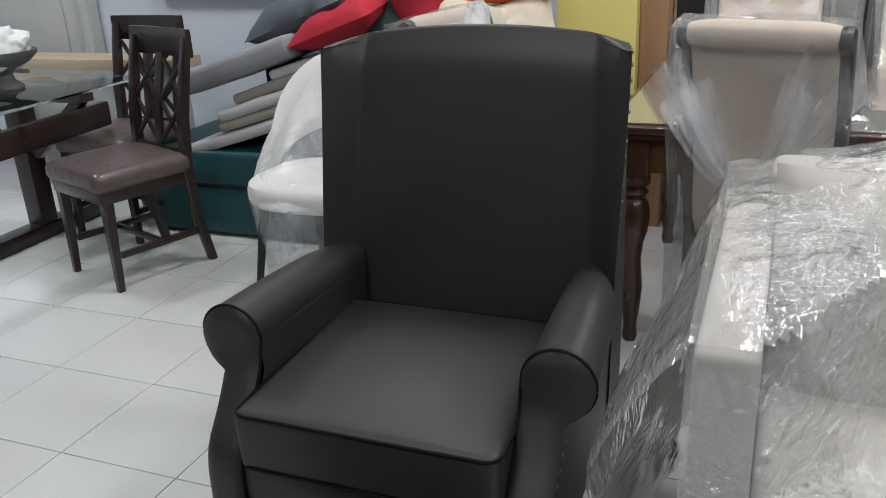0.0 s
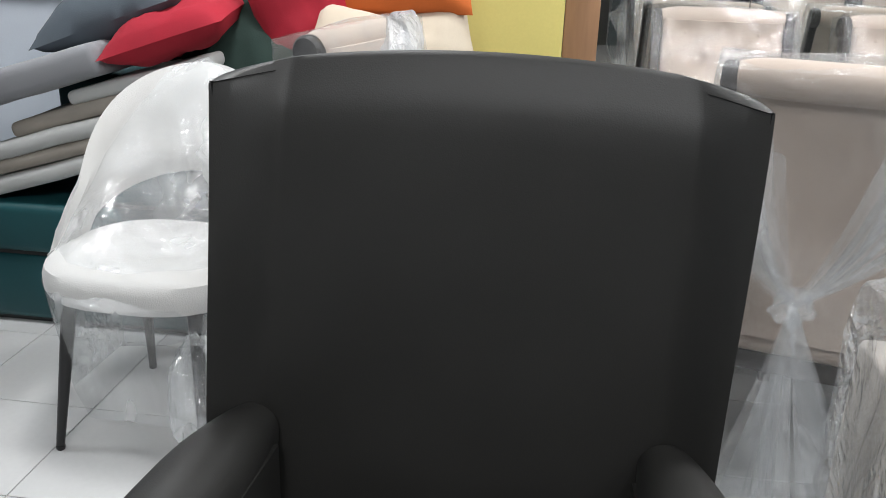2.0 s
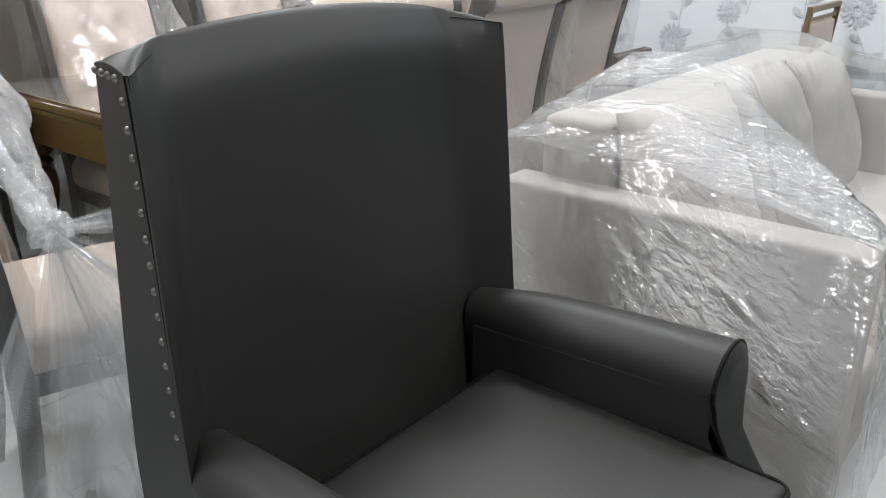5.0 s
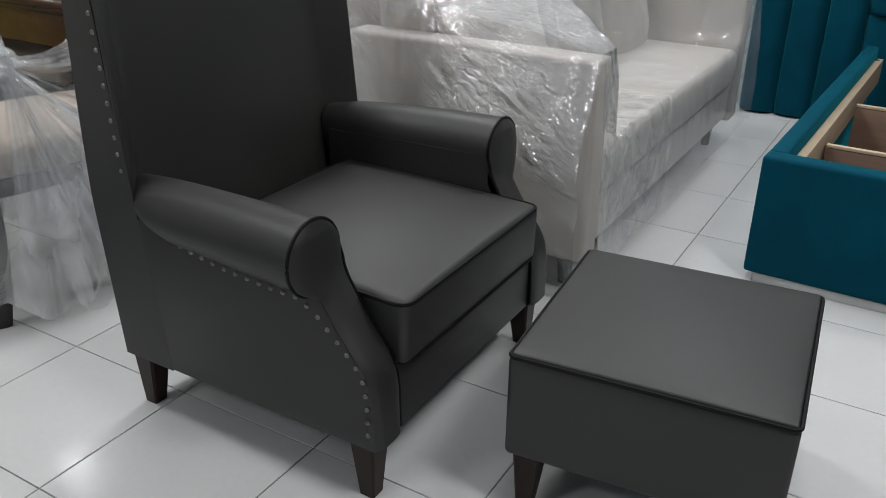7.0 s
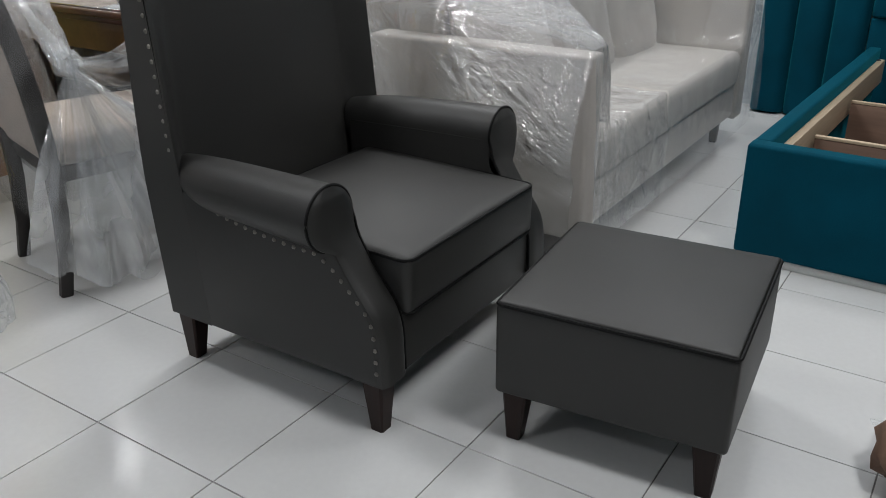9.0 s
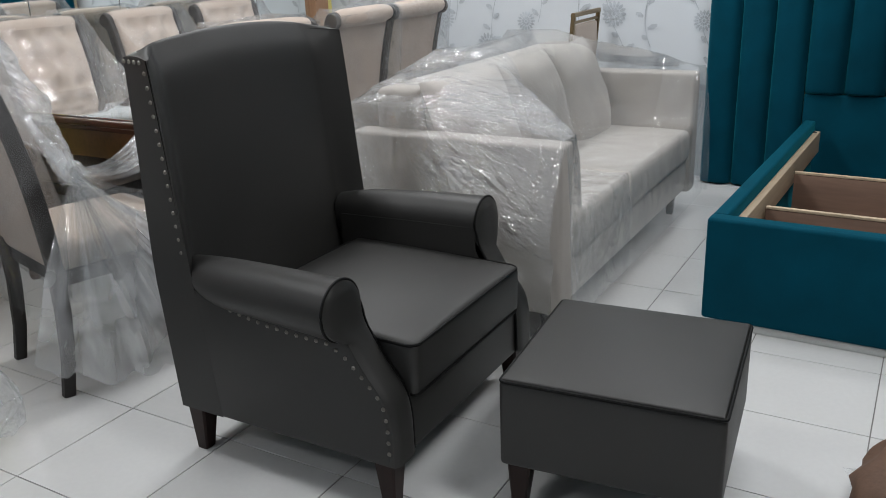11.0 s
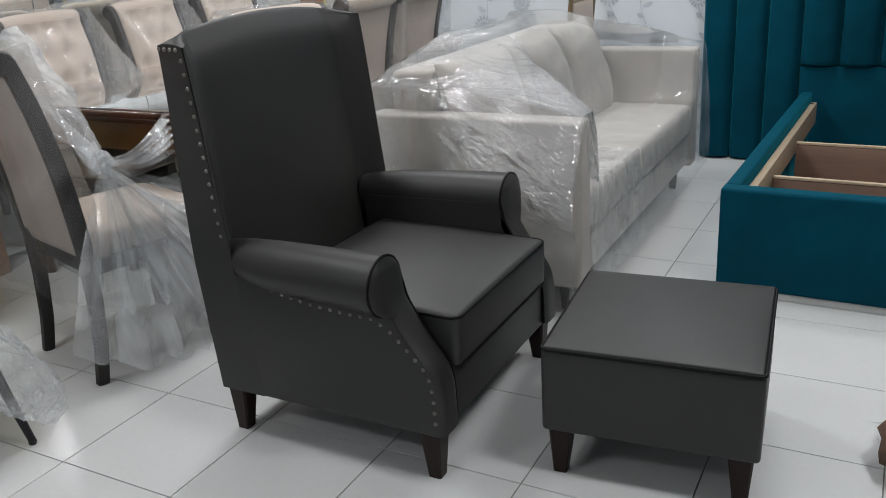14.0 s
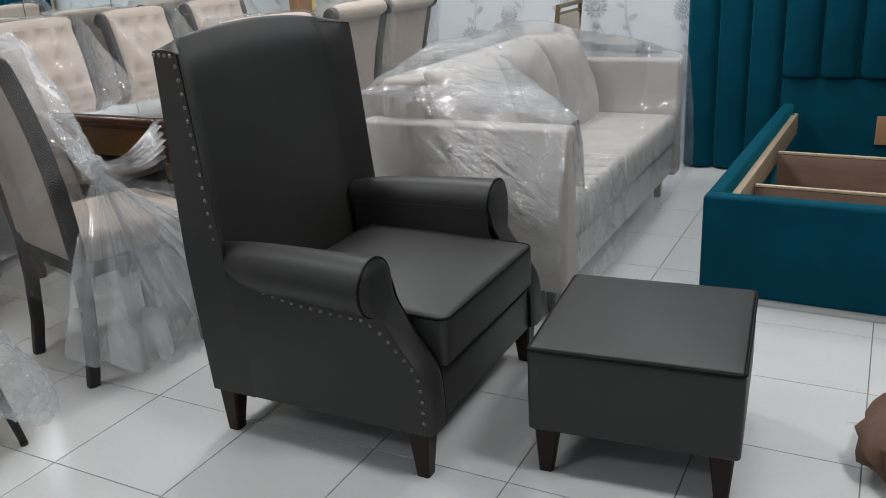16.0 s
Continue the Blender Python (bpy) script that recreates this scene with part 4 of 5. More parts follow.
def film_skirt(parent, k, half, drop, seed):
    """Film fanning out below a knot as one folded sheet that hangs almost to the floor."""
    bm = bmesh.new()
    k = Vector(k)
    nu, nv = 64, 30
    g = []
    for i in range(nu + 1):
        a = 2 * i / nu - 1
        hem = Vector((-0.36 - 0.09 * math.cos(a * 1.4), 0.02 + half * a, drop + 0.10 * abs(a) ** 2 + 0.03 * noise.noise(Vector((a * 3, seed, 0)))))
        row = []
        for j in range(nv + 1):
            t = j / nv
            p = k.lerp(hem, t)
            p.x -= 0.055 * math.sin(math.pi * t) * (1 - 0.5 * a * a)
            p.y += 0.10 * half * a * math.sin(math.pi * t)
            fold = noise.noise(Vector((a * 5.5 + seed, t * 1.2, 2.0))) + 0.6 * noise.noise(Vector((a * 13, t * 2.5, seed)))
            p.x += 0.045 * t ** 0.8 * fold
            p.y += 0.015 * t * noise.noise(Vector((a * 9, t * 3, seed + 5)))
            p.z = max(p.z + 0.012 * t * fold, 0.006)
            row.append(bm.verts.new(p))
        g.append(row)
    for a, b in zip(g, g[1:]):
        for j in range(nv):
            bm.faces.new((a[j], b[j], b[j + 1], a[j + 1]))
    film_part(bm, parent, "hazy sheet of plastic hanging from the knot", M_FILM_SKIRT)


film_skirt(END_CHAIR, (-0.25, 0.10, 0.72), 0.33, 0.10, 3)
ROPE_TOP, ROPE_MID, ROPE_END = (0.059, 0.461, 1.094), (0.079, 0.331, 0.916), (0.079, 0.204, 0.72)
film_rope(END_CHAIR, (ROPE_TOP, ROPE_MID, ROPE_END), (0.034, 0.046, 0.024), 3)
film_rope(END_CHAIR, ((0.02, 0.52, 1.02), (0.05, 0.36, 0.86), ROPE_END), (0.022, 0.030, 0.016), 8)
for f, tip in enumerate(((0.03, -0.28, 0.74), (0.00, -0.27, 0.70), (0.05, -0.29, 0.66))):
    film_strand(END_CHAIR, Vector((-0.25, 0.10, 0.72)), Vector(tip), Vector((0, 0, 1)), 0.022, f)
knot_of_film(NEAR_CHAIR, (0.02, 0.30, 0.58), [((0.20, 0.34, 0.95), 0.06), ((-0.20, 0.34, 0.95), 0.06), ((0.10, 0.36, 0.06), 0.14), ((-0.14, 0.36, 0.04), 0.10)], 8)


# ---------------- the wooden table ----------------
def wood_table():
    x0, x1, y0, y1 = 0.53, 2.75, 0.262, 1.40
    ob = thing("dining_table", pose(0, 0, 0), "cherry-stained wooden dining table with turned legs", "table")
    part("tabletop", box((x0, y0, 0.735), (x1, y1, 0.762), 0.009, 3), M_TABLEWOOD, ob)
    part("glass_sheet", box((x0 + 0.02, y0 + 0.02, 0.7625), (x1 - 0.02, y1 - 0.02, 0.7685), 0.002), M_TABLETOP, ob, "reflective smoked glass sheet")
    part("edge_moulding", box((x0 + 0.015, y0 + 0.015, 0.715), (x1 - 0.015, y1 - 0.015, 0.734), 0.006, 2), M_TABLEWOOD, ob)
    for lo, hi in (((x0 + 0.07, y0 + 0.06, 0.60), (x1 - 0.07, y0 + 0.085, 0.714)), ((x0 + 0.07, y1 - 0.085, 0.60), (x1 - 0.07, y1 - 0.06, 0.714)),
                   ((x0 + 0.06, y0 + 0.09, 0.60), (x0 + 0.085, y1 - 0.09, 0.714)), ((x1 - 0.085, y0 + 0.09, 0.60), (x1 - 0.06, y1 - 0.09, 0.714))):
        part("apron", box(lo, hi, 0.003), M_APRON, ob)
    prof = [(0.020, 0.0), (0.026, 0.02), (0.022, 0.06), (0.030, 0.12), (0.036, 0.2), (0.028, 0.30), (0.034, 0.36), (0.046, 0.40), (0.052, 0.45), (0.046, 0.495), (0.032, 0.51), (0.045, 0.53), (0.032, 0.545), (0.048, 0.56), (0.048, 0.59)]
    for x in (x0 + 0.085, x1 - 0.085):
        for y in (y0 + 0.085, y1 - 0.085):
            leg = part("leg", lathe(prof, 18), M_TABLEWOOD, ob)
            leg.matrix_basis = pose(x, y, 0)
            part("leg_block", box((-0.046, -0.046, 0.591), (0.046, 0.046, 0.712), 0.004), M_TABLEWOOD, leg)
    return ob


wood_table()


# ---------------- the white tub chair ----------------
def tub_chair():
    ob = thing("tub_chair", pose(-0.572, 0.43, 0, 0, 0, -2), "white boucle tub chair on black legs, in clear plastic", "chair")
    # seat: a rounded D
    def dshape(s, z):
        pts = []
        for k in range(32):
            a = 2 * math.pi * k / 32
            c, q = math.cos(a), math.sin(a)
            x = 0.270 * math.copysign(abs(c) ** 0.72, c)
            y = 0.245 * math.copysign(abs(q) ** 0.80, q)
            pts.append((x * s, y * s - 0.01, z))
        return pts
    part("seat", loft([dshape(0.90, 0.405), dshape(0.97, 0.412), dshape(1.0, 0.432), dshape(1.0, 0.462), dshape(0.975, 0.484), dshape(0.9, 0.496), dshape(0.6, 0.502), dshape(0.2, 0.504)]), M_WHITE, ob)
    # back shell with an open slot above the seat
    n = 48
    rings = []
    for k in range(n + 1):
        a = arc(k / n, -104, 104)
        ca = math.cos(radians(a))
        top = 0.48 + 0.445 * max(0.0, (ca + 0.15) / 1.15) ** 0.60 if ca > -0.14 else 0.485
        slot = 0.45 + 0.175 * max(0.0, (ca - 0.30) / 0.70) ** 0.45 if ca > 0.30 else 0.45
        lean = 0.20
        sec = []
        m = 7
        for side in (0, 1):
            for q in range(m + 1):
                t = q / m if side == 0 else 1 - q / m
                z = arc(t, slot, top)
                r = (0.232 + (0.040 if side else 0.0)) + lean * (z - 0.45) * max(0, ca)
                wide = 1.10 - 0.22 * min(1.0, max(0.0, (z - 0.47) / 0.17))
                edge = min(t, 1 - t) * (top - slot)
                rnd = 0.020 * max(0, 1 - edge / 0.03) ** 2
                r += rnd if side == 0 else -rnd
                sec.append((wide * r * math.sin(radians(a)), 0.0 + r * ca, z))
        rings.append(sec)
    part("back_shell", loft(rings), M_WHITE, ob)
    for x, y, dx, dy in ((-0.165, -0.16, -0.035, -0.075), (0.165, -0.16, 0.045, -0.100), (-0.15, 0.16, -0.03, 0.06), (0.15, 0.16, 0.03, 0.06)):
        leg = tube([(x, y, 0.43), (x + dx * 0.5, y + dy * 0.5, 0.22), (x + dx, y + dy, 0.012)], [0.021, 0.016, 0.011], 10)
        lg = part("leg", leg, M_BLACK, ob)
        part("foot_cap", lathe([(0.010, 0.0), (0.012, 0.004), (0.012, 0.012)], 10, (x + dx, y + dy)), M_BLACK, lg)
    pts = []
    for a in range(0, 360, 30):
        c, s = math.cos(radians(a)), math.sin(radians(a))
        pts += [(0.295 * c, 0.275 * s, 0.43), (0.25 * c, 0.24 * s, 0.09 + 0.03 * (a % 60) / 30)]
        if s > 0.2:
            pts.append((0.21 * c, 0.08 + 0.27 * s, 0.62 + 0.315 * s))
    film_part(film_bm(pts, 0.016, 0.006, 0.03, 21, 11.0), ob, "clear plastic bag hanging over the chair", M_FILM_TUB)
    blob = bmesh.new()
    bmesh.ops.create_icosphere(blob, subdivisions=5, radius=1.0)
    for v in blob.verts:
        p = v.co.copy()
        k = 1 + 0.20 * noise.noise(p * 1.6) - 0.16 * abs(noise.noise(p * 3.2 + Vector((3, 1, 7)))) - 0.16 * abs(noise.noise(p * 6.5))
        v.co = Vector((0.222 - 0.03 * p.z + 0.088 * k * p.x * (1 - 0.3 * p.z), -0.262 + 0.04 * p.z + 0.072 * k * p.y * (1 - 0.3 * p.z), 0.225 + 0.155 * k * p.z))
    film_part(blob, ob, "loose end of the plastic bag bunched round a leg", M_FILM_BUNCH)
    return ob


tub_chair()


# ---------------- glass table and cross-back chairs ----------------
def x_chair(m, label):
    ob = thing("cross_back_chair", m, label, "chair", "cross-back chairs at the glass table")
    st = part("seat", slab_soft(0.445, 0.44, 0.085, 0.034, 0.026, nx=8, ny=8), M_SEATBROWN, ob, "brown woven vinyl seat pad")
    st.matrix_basis = pose(0, -0.02, 0.42)
    part("seat_frame", box((-0.205, -0.22, 0.375), (0.205, 0.19, 0.426), 0.006), M_DARKWOOD, ob)
    for s in (-1, 1):
        part("front_leg", bar([(s * 0.185, -0.19, 0.38), (s * 0.187, -0.195, 0.2), (s * 0.19, -0.20, 0.0)], [0.045, 0.036, 0.028], [0.045, 0.036, 0.028]), M_DARKWOOD, ob)
        part("rear_post", bar([(s * 0.185, 0.25, 0.0), (s * 0.186, 0.205, 0.2), (s * 0.188, 0.185, 0.42), (s * 0.192, 0.205, 0.65), (s * 0.198, 0.245, 0.86), (s * 0.20, 0.27, 0.965)], 0.042, [0.032, 0.038, 0.046, 0.042, 0.036, 0.03]), M_DARKWOOD, ob)
        part("side_stretcher", bar([(s * 0.187, -0.17, 0.15), (s * 0.187, 0.20, 0.15)], 0.018, 0.028), M_DARKWOOD, ob)
    part("cross_stretcher", bar([(-0.18, 0.02, 0.15), (0.18, 0.02, 0.15)], 0.018, 0.028, (0, 1, 0)), M_DARKWOOD, ob)
    rail = []
    for k in range(9):
        u = 2 * k / 8 - 1
        rail.append((u * 0.222, 0.268 + 0.018 * (1 - u * u), 0.945))
    part("top_rail", bar(rail, 0.115, 0.024, (0, 0, 1)), M_DARKWOOD, ob)
    part("lower_rail", bar([(-0.18, 0.19, 0.50), (0.18, 0.19, 0.50)], 0.035, 0.02, (0, 0, 1)), M_DARKWOOD, ob)
    part("back_slat", bar([(0, 0.192, 0.50), (0, 0.21, 0.68), (0, 0.262, 0.90)], 0.052, 0.018), M_DARKWOOD, ob)
    for x0, x1 in ((-0.18, -0.02), (0.02, 0.18)):
        for z0, z1 in ((0.53, 0.70), (0.71, 0.88)):
            f = lambda z: 0.19 + 0.07 * ((z - 0.5) / 0.4) ** 1.5
            part("cross_brace", bar([(x0, f(z0), z0), (x1, f(z1), z1)], 0.014, 0.018, (0, 1, 0)), M_DARKWOOD, ob)
            part("cross_brace", bar([(x1, f(z0) + 0.004, z0), (x0, f(z1) + 0.004, z1)], 0.014, 0.018, (0, 1, 0)), M_DARKWOOD, ob)
    return ob


x_chair(pose(-1.55, 0.445, 0, 0, 0, -20), "dark cross-back dining chair with a brown woven seat")
x_chair(pose(-1.93, 0.90, 0, 0, 0, -4), "dark cross-back dining chair drawn up to the glass table")


def glass_table():
    ob = thing("glass_table", pose(0, 0, 0), "glass-topped dining table on a dark braced wooden base", "table")
    part("glass_top", box((-2.95, -0.95, 0.742), (-1.78, 0.92, 0.754), 0.004, 2), M_GLASS, ob).visible_shadow = False
    part("floor_beam", box((-2.36, -0.75, 0.0), (-2.26, 1.06, 0.075), 0.006), M_DARKWOOD, ob)
    part("top_beam", box((-2.35, -0.80, 0.665), (-2.27, 0.85, 0.740), 0.005), M_DARKWOOD, ob)
    for y in (-0.6, 0.66):
        part("post", box((-2.355, y - 0.05, 0.076), (-2.265, y + 0.05, 0.664), 0.005), M_DARKWOOD, ob)
        part("cross_arm", box((-2.85, y - 0.04, 0.68), (-2.352, y + 0.04, 0.741), 0.005), M_DARKWOOD, ob)
        part("cross_arm", box((-2.268, y - 0.04, 0.68), (-1.88, y + 0.04, 0.741), 0.005), M_DARKWOOD, ob)
        part("brace", bar([(-2.25, y, 0.42), (-1.92, y, 0.69)], 0.05, 0.05, (0, 1, 0)), M_DARKWOOD, ob)
        part("brace", bar([(-2.37, y, 0.42), (-2.75, y, 0.69)], 0.05, 0.05, (0, 1, 0)), M_DARKWOOD, ob)
    part("side_beam", bar([(-1.86, -0.70, 0.60), (-1.92, 0.80, 0.60)], 0.045, 0.11, (1, 0, 0)), M_DARKWOOD, ob)
    return ob


glass_table()
bowl = thing("pedestal_bowl", pose(-2.22, 0.55, 0.755), "dark stone pedestal bowl on the glass table", "bowl")
part("bowl_body", lathe([(0.07, 0.0), (0.072, 0.012), (0.04, 0.035), (0.032, 0.06), (0.05, 0.085), (0.11, 0.11), (0.15, 0.145), (0.155, 0.165), (0.145, 0.165), (0.10, 0.13), (0.01, 0.11)], 28), M_BOWL, bowl)
tis = bmesh.new()
bmesh.ops.create_icosphere(tis, subdivisions=4, radius=0.12, matrix=Matrix.Diagonal((1.1, 1.0, 0.75, 1)))
for v in tis.verts:
    v.co += v.co * (0.35 * noise.noise(v.co * 14) + 0.2 * abs(noise.noise(v.co * 30)))
tp = tagged(part("tissue_paper", tis, M_TISSUE), "crumpled white tissue paper in the bowl", "tissue paper")
tp.matrix_basis = pose(-2.22, 0.55, 0.935)
plank = thing("plank_bench", pose(-2.45, 1.33, 0), "pale raw wooden planks on trestles by the wall", "planks")
for k in range(2):
    part("plank", box((-0.75, -0.11 + k * 0.115, 0.72), (0.62, 0.0 + k * 0.115, 0.775), 0.003), M_PINE, plank)
for x in (-0.6, 0.5):
    part("trestle", box((x - 0.03, -0.10, 0.0), (x + 0.03, 0.10, 0.719), 0.003), M_LIGHTGREY, plank)


# ---------------- the heap of cushions ----------------
def stuffed(name, m, w, h, t, material, label, seed, category="pillow", group="pillows on the heap"):
    ob = tagged(part(name, pillow_bm(w, h, t, seed), material), label, category, group)
    ob.matrix_basis = m
    return ob


def lying(name, x, y, z, w, d, t, tilt, material, label, category="cushion"):
    """A seat cushion lying with its length along x, its left end low."""
    b = slab_soft(w, d, t, min(0.03, t * 0.4), 0.008, nx=8, ny=6)
    for v in b.verts:
        v.co.z += 0.006 * noise.noise(Vector((v.co.x * 6, v.co.y * 6, z * 9)))
    ob = tagged(part(name, b, material), label, category, "cushions stacked by the wall")
    ob.matrix_basis = pose(x, y, z, 0, -tilt, 0)
    return ob


def block(name, lo, hi, material, label, category, bevel=0.03, split=True):
    """An upholstered block: a body, and with split a padded top and the seam between them."""
    ob = thing(name, pose((lo[0] + hi[0]) / 2, (lo[1] + hi[1]) / 2, lo[2]), label, category)
    w, d, h = (b - a for a, b in zip(lo, hi))
    if not split:
        part("body", slab_soft(w, d, h - 0.012, bevel, 0.004, nx=8, ny=6), material, ob).matrix_basis = pose(0, 0, 0.012)
        part("plinth", box((-w / 2 + 0.02, -d / 2 + 0.02, 0), (w / 2 - 0.02, d / 2 - 0.02, 0.016), 0.002), M_BLACK, ob)
        return ob
    cut = h * 0.66
    part("body", box((-w / 2 + 0.004, -d / 2 + 0.004, 0), (w / 2 - 0.004, d / 2 - 0.004, cut), bevel * 0.6, 3), material, ob)
    part("top_pad", box((-w / 2, -d / 2, cut + 0.001), (w / 2, d / 2, h), min(bevel, (h - cut) * 0.45), 4), material, ob)
    part("seam", tube(rounded_loop(w - 0.004, d - 0.004, 0.02, cut), 0.004, 6, closed=True), material, ob)
    return ob


block("teal_box", (-1.80, 0.87, 0.002), (-0.70, 1.50, 0.245), M_TEALDULL, "teal leatherette bed base section on the floor", "bed base", 0.028, False)
block("teal_box", (-1.82, 0.86, 0.247), (-0.92, 1.50, 0.425), M_TEALDULL, "teal leatherette padded block on another", "bed base", 0.028, False)
block("teal_box", (-1.03, 0.88, 0.427), (-0.75, 1.45, 0.62), M_TEALDULL, "small teal leatherette block holding up cushions", "bed base", 0.028, False)
block("teal_box", (-1.28, 1.18, 0.427), (-1.04, 1.50, 0.80), M_TEALDULL, "upright teal leatherette block behind the cushions", "bed base", 0.028, False)
block("chest", (-0.69, 0.93, 0.002), (0.0, 1.42, 0.20), M_GREEN, "dark green low upholstered bench against the wall", "bench")
block("chest", (-0.68, 0.97, 0.202), (0.01, 1.40, 0.60), M_BLACK, "black fabric storage chest on the bench", "chest")
TILT = 16.5
lying("seat_cushion", -1.20, 1.10, 0.488, 0.72, 0.46, 0.055, TILT, M_LIGHTGREY, "light grey thin seat cushion, tilted")
lying("seat_cushion", -1.03, 1.10, 0.598, 0.66, 0.46, 0.045, TILT, M_TAUPE, "taupe thin seat cushion in the stack")
lying("seat_cushion", -1.02, 1.10, 0.648, 0.68, 0.47, 0.055, TILT, M_LIGHTGREY, "light grey seat cushion in the stack")
lying("seat_cushion", -0.96, 1.11, 0.722, 0.62, 0.46, 0.050, TILT, M_TAUPE, "taupe seat cushion under the grey slab")
lying("seat_cushion", -0.82, 1.12, 0.815, 0.50, 0.46, 0.045, TILT, M_LIGHTGREY, "light grey cushion high on the stack")
lying("foam_slab", -1.22, 1.05, 0.762, 0.64, 0.40, 0.10, 17.5, M_GREYFAB, "thick grey suede upholstered slab on the stack", "cushion")
stuffed("pillow", pose(-0.965, 1.10, 1.035, 14, -20, 0), 0.52, 0.36, 0.19, M_SLATE, "slate blue scatter pillow leaning on the stack", 1)
stuffed("pillow", pose(-0.74, 0.99, 0.985, 8, -19, 0), 0.42, 0.30, 0.15, M_RED, "red scatter pillow lying on the stack", 2)
stuffed("pillow", pose(-0.55, 1.06, 0.90, 60, -20, 4), 0.44, 0.42, 0.16, M_GREEN, "dark green scatter pillow in the heap", 3)
stuffed("pillow", pose(-0.62, 1.25, 1.12, 75, 20, 0), 0.42, 0.36, 0.15, M_PILLOWCREAM, "tan scatter pillow at the back of the heap", 4)
stuffed("pillow", pose(-0.355, 1.10, 1.04, 80, 72, 10), 0.42, 0.34, 0.17, M_RED, "red scatter pillow standing on edge", 5)
stuffed("pillow", pose(-0.07, 1.15, 1.165, 70, -5, -4), 0.44, 0.27, 0.18, M_ORANGE, "orange scatter pillow on top of the heap", 6)
stuffed("pillow", pose(-0.175, 1.02, 0.925, 60, 12, 2), 0.34, 0.30, 0.17, M_PILLOWCREAM, "cream scatter pillow in the heap", 7)
stuffed("pillow", pose(0.02, 1.09, 0.935, 66, -16, 4), 0.30, 0.28, 0.16, M_PILLOWCREAM, "cream scatter pillow beside the yellow pilaster", 8)
stuffed("pillow", pose(-0.06, 1.24, 1.00, 76, 6, -8), 0.30, 0.30, 0.15, M_RED, "red scatter pillow behind the cream ones", 9)
stuffed("pillow", pose(-0.215, 0.96, 0.695, 55, 4, 0), 0.30, 0.24, 0.17, M_PILLOWCREAM, "cream scatter pillow low in the heap", 10)
stuffed("pillow", pose(-0.05, 1.04, 0.74, 70, 16, -6), 0.34, 0.30, 0.14, M_RED, "red scatter pillow tucked behind the chair", 11)
stuffed("pillow", pose(-0.40, 1.12, 0.74, 70, 0, 0), 0.42, 0.34, 0.18, M_GREEN, "dark green pillow under the others", 12)
stuffed("pillow", pose(-0.66, 1.14, 0.76, 74, 0, 0), 0.40, 0.36, 0.18, M_GREEN, "dark green pillow wedged beside the stack", 13)


def cut_cloth(m, seed, w, h):
    """A limp many-cornered offcut hanging over the chest's edge."""
    bm = bmesh.new()
    c = bm.verts.new((0, 0.012, 0))
    rings = []
    for r in (0.35, 0.7, 1.0):
        ring = []
        for k in range(18):
            a = 2 * math.pi * k / 18
            rr = r * math.cos(math.pi / 6) / math.cos((a + seed * 0.4) % (math.pi / 3) - math.pi / 6)
            ring.append(bm.verts.new((w * rr * math.cos(a), 0.014 * math.sin(a * 4 + seed) * r, h * rr * math.sin(a))))
        rings.append(ring)
    for k in range(18):
        bm.faces.new((c, rings[0][k], rings[0][(k + 1) % 18]))
        for a, b in zip(rings, rings[1:]):
            bm.faces.new((a[k], b[k], b[(k + 1) % 18], a[(k + 1) % 18]))
    bmesh.ops.solidify(bm, geom=bm.faces[:], thickness=0.006)
    ob = tagged(part("cloth_offcut", bm, M_PINKBROWN), "dusty pink cloth offcut hanging on the chest", "cloth", "cloth offcuts on the chest")
    ob.matrix_basis = m
    return ob


cut_cloth(pose(-0.175, 0.905, 0.27, -6, 10, 0), 1, 0.085, 0.105)
cut_cloth(pose(-0.21, 0.925, 0.435, -4, -14, 0), 2, 0.09, 0.10)
cut_cloth(pose(-0.25, 0.945, 0.56, -2, 30, 0), 3, 0.085, 0.07)

# small gilt-framed chair back behind the sofa
gf = thing("gilt_chair", pose(3.07, -0.11, 0, 0, 0, 180), "gilt metal-framed chair with a pale padded back", "chair")
for s in (-1, 1):
    part("back_post", bar([(s * 0.19, 0.16, 0.0), (s * 0.19, 0.16, 0.5), (s * 0.19, 0.20, 0.945)], 0.022, 0.022), M_BRASS, gf)
    part("front_leg", bar([(s * 0.19, -0.2, 0.0), (s * 0.19, -0.2, 0.44)], 0.022, 0.022), M_BRASS, gf)
part("top_rail", bar([(-0.2, 0.20, 0.945), (0.2, 0.20, 0.945)], 0.022, 0.022, (0, 1, 0)), M_BRASS, gf)
part("mid_rail", bar([(-0.18, 0.196, 0.905), (0.18, 0.196, 0.905)], 0.014, 0.014, (0, 1, 0)), M_BRASS, gf)
part("back_pad", box((-0.165, 0.165, 0.50), (0.165, 0.205, 0.89), 0.012, 3), M_BEIGE, gf)
part("seat", slab_soft(0.40, 0.40, 0.07, 0.025, 0.012, nx=6, ny=6), M_BEIGE, gf).matrix_basis = pose(0, -0.02, 0.42)

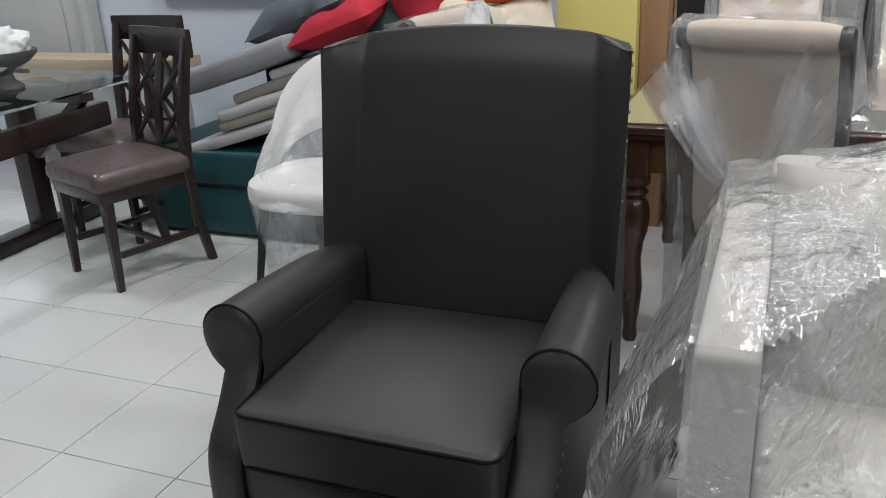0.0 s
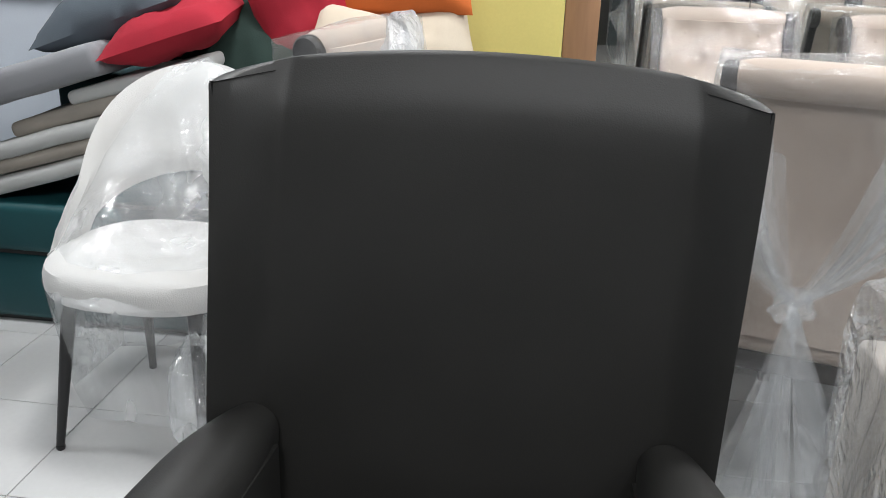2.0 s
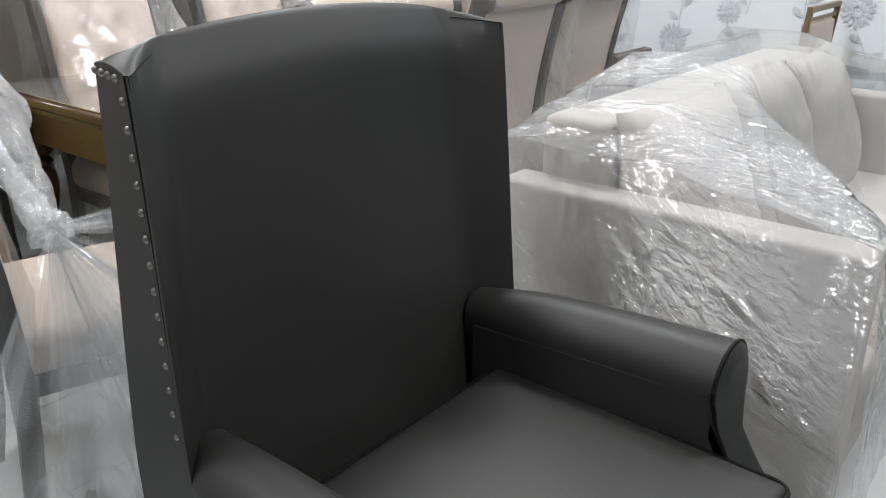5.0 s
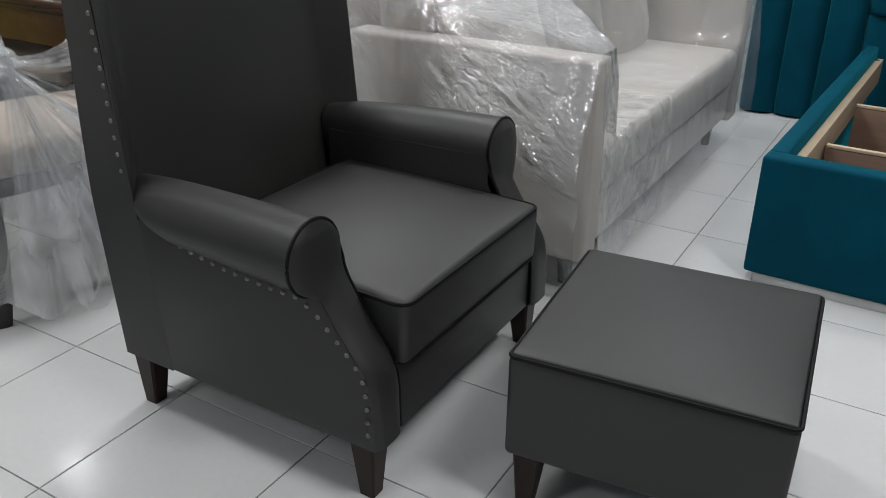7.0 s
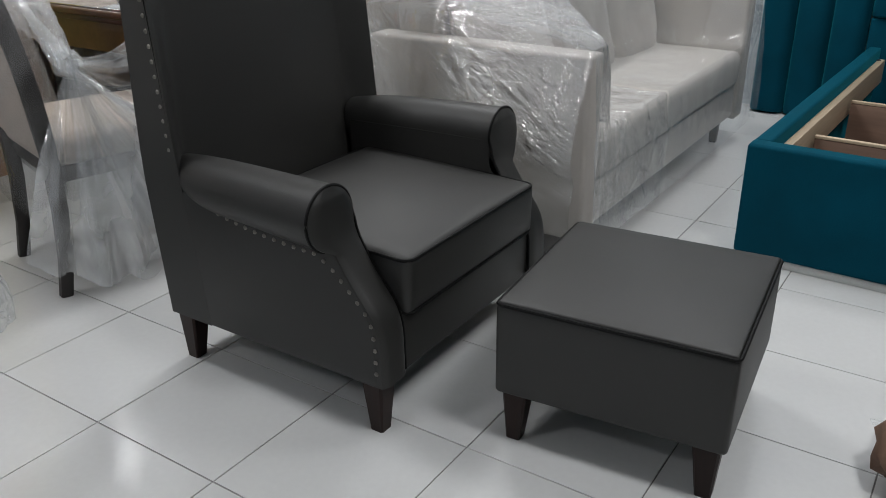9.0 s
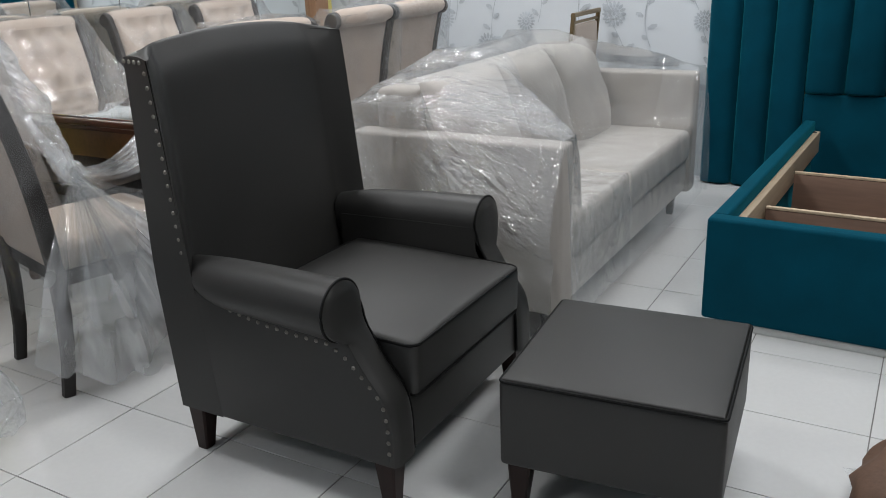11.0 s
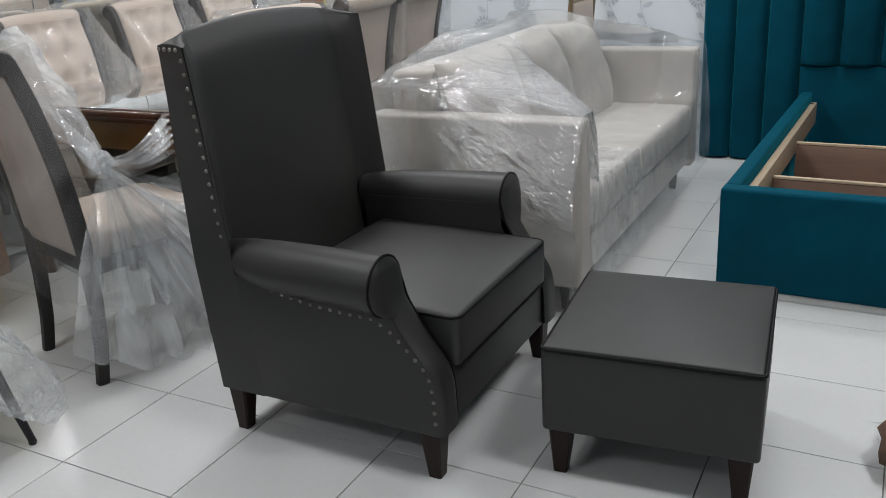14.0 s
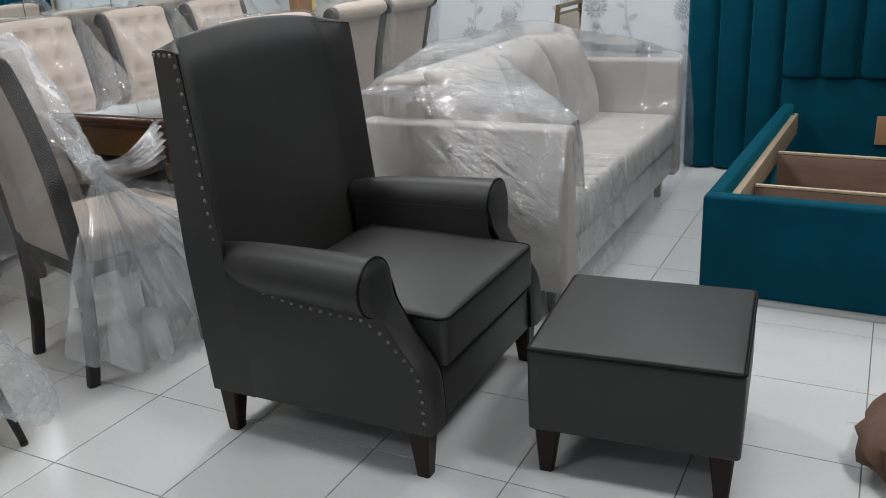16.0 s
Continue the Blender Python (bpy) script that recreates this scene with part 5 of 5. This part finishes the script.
# kraft-paper bundle on the floor by the footstool
kb = thing("paper_bundle", pose(0.508, -2.15, 0), "crumpled brown kraft paper bundle with plastic under it", "paper bundle")
b = bmesh.new()
bmesh.ops.create_icosphere(b, subdivisions=4, radius=0.14, matrix=Matrix.Translation((0, 0, 0.12)) @ Matrix.Diagonal((1.15, 1.0, 1.0, 1)))
for v in b.verts:
    d = v.co - Vector((0, 0, 0.13))
    tip = max(0.0, -0.80 * d.x + 0.45 * d.y - 0.6 * max(0.0, d.z)) / 0.14
    v.co += Vector((-0.085, 0.05, -0.04)) * tip ** 3
    v.co += d * (0.45 * noise.noise(v.co * 7) - 0.35 * abs(noise.noise(v.co * 16)))
    v.co.z = max(v.co.z, 0.002)
part("paper", b, M_BROWNPAPER, kb)
film_part(film_bm([(-0.2, -0.1, 0.0), (-0.16, 0.12, 0.0), (0.1, -0.2, 0.0), (0.1, 0.2, 0.0), (-0.1, 0.0, 0.14), (0.05, 0.0, 0.14)], 0.02, 0.0, 0.025, 31, 20.0), kb, "loose clear plastic under the paper", M_FILM_SOFT)


# ---------------- floor tiles ----------------
TS, GAP = 0.40, 0.0032


def tile_mesh():
    b = bmesh.new()
    h = TS / 2 - GAP / 2
    ch = 0.0007
    loft([[(-h, -h, -0.006), (h, -h, -0.006), (h, h, -0.006), (-h, h, -0.006)], [(-h, -h, -ch), (h, -h, -ch), (h, h, -ch), (-h, h, -ch)],
          [(-h + ch, -h + ch, 0), (h - ch, -h + ch, 0), (h - ch, h - ch, 0), (-h + ch, h - ch, 0)]], bm=b)
    return mesh_of("tile", b, M_TILE, False)


near = tile_mesh()
far = bmesh.new()
rnd = random.Random(9)
for i in range(-11, 9):
    for j in range(-11, 5):
        x, y = (i + 0.5) * TS, (j + 0.5) * TS
        if x - TS / 2 < ROOM_X0 or y + TS / 2 > ROOM_Y1 + 0.35 or y - TS / 2 < ROOM_Y0 or x + TS / 2 > ROOM_X1 + 0.3:
            continue
        if -3.1 < x < 3.6 and -2.7 < y < 1.7:
            t = new("tile", near)
            t.parent = floor
            t.location = (x, y, rnd.uniform(-0.00015, 0.0001))
        else:
            h = TS / 2 - GAP / 2
            far.faces.new([far.verts.new(p) for p in ((x - h, y - h, -0.0015), (x + h, y - h, -0.0015), (x + h, y + h, -0.0015), (x - h, y + h, -0.0015))])
tagged(part("far_tiles", far, M_TILE, floor, smooth=False), "white floor tiles further off", kind="stuff")
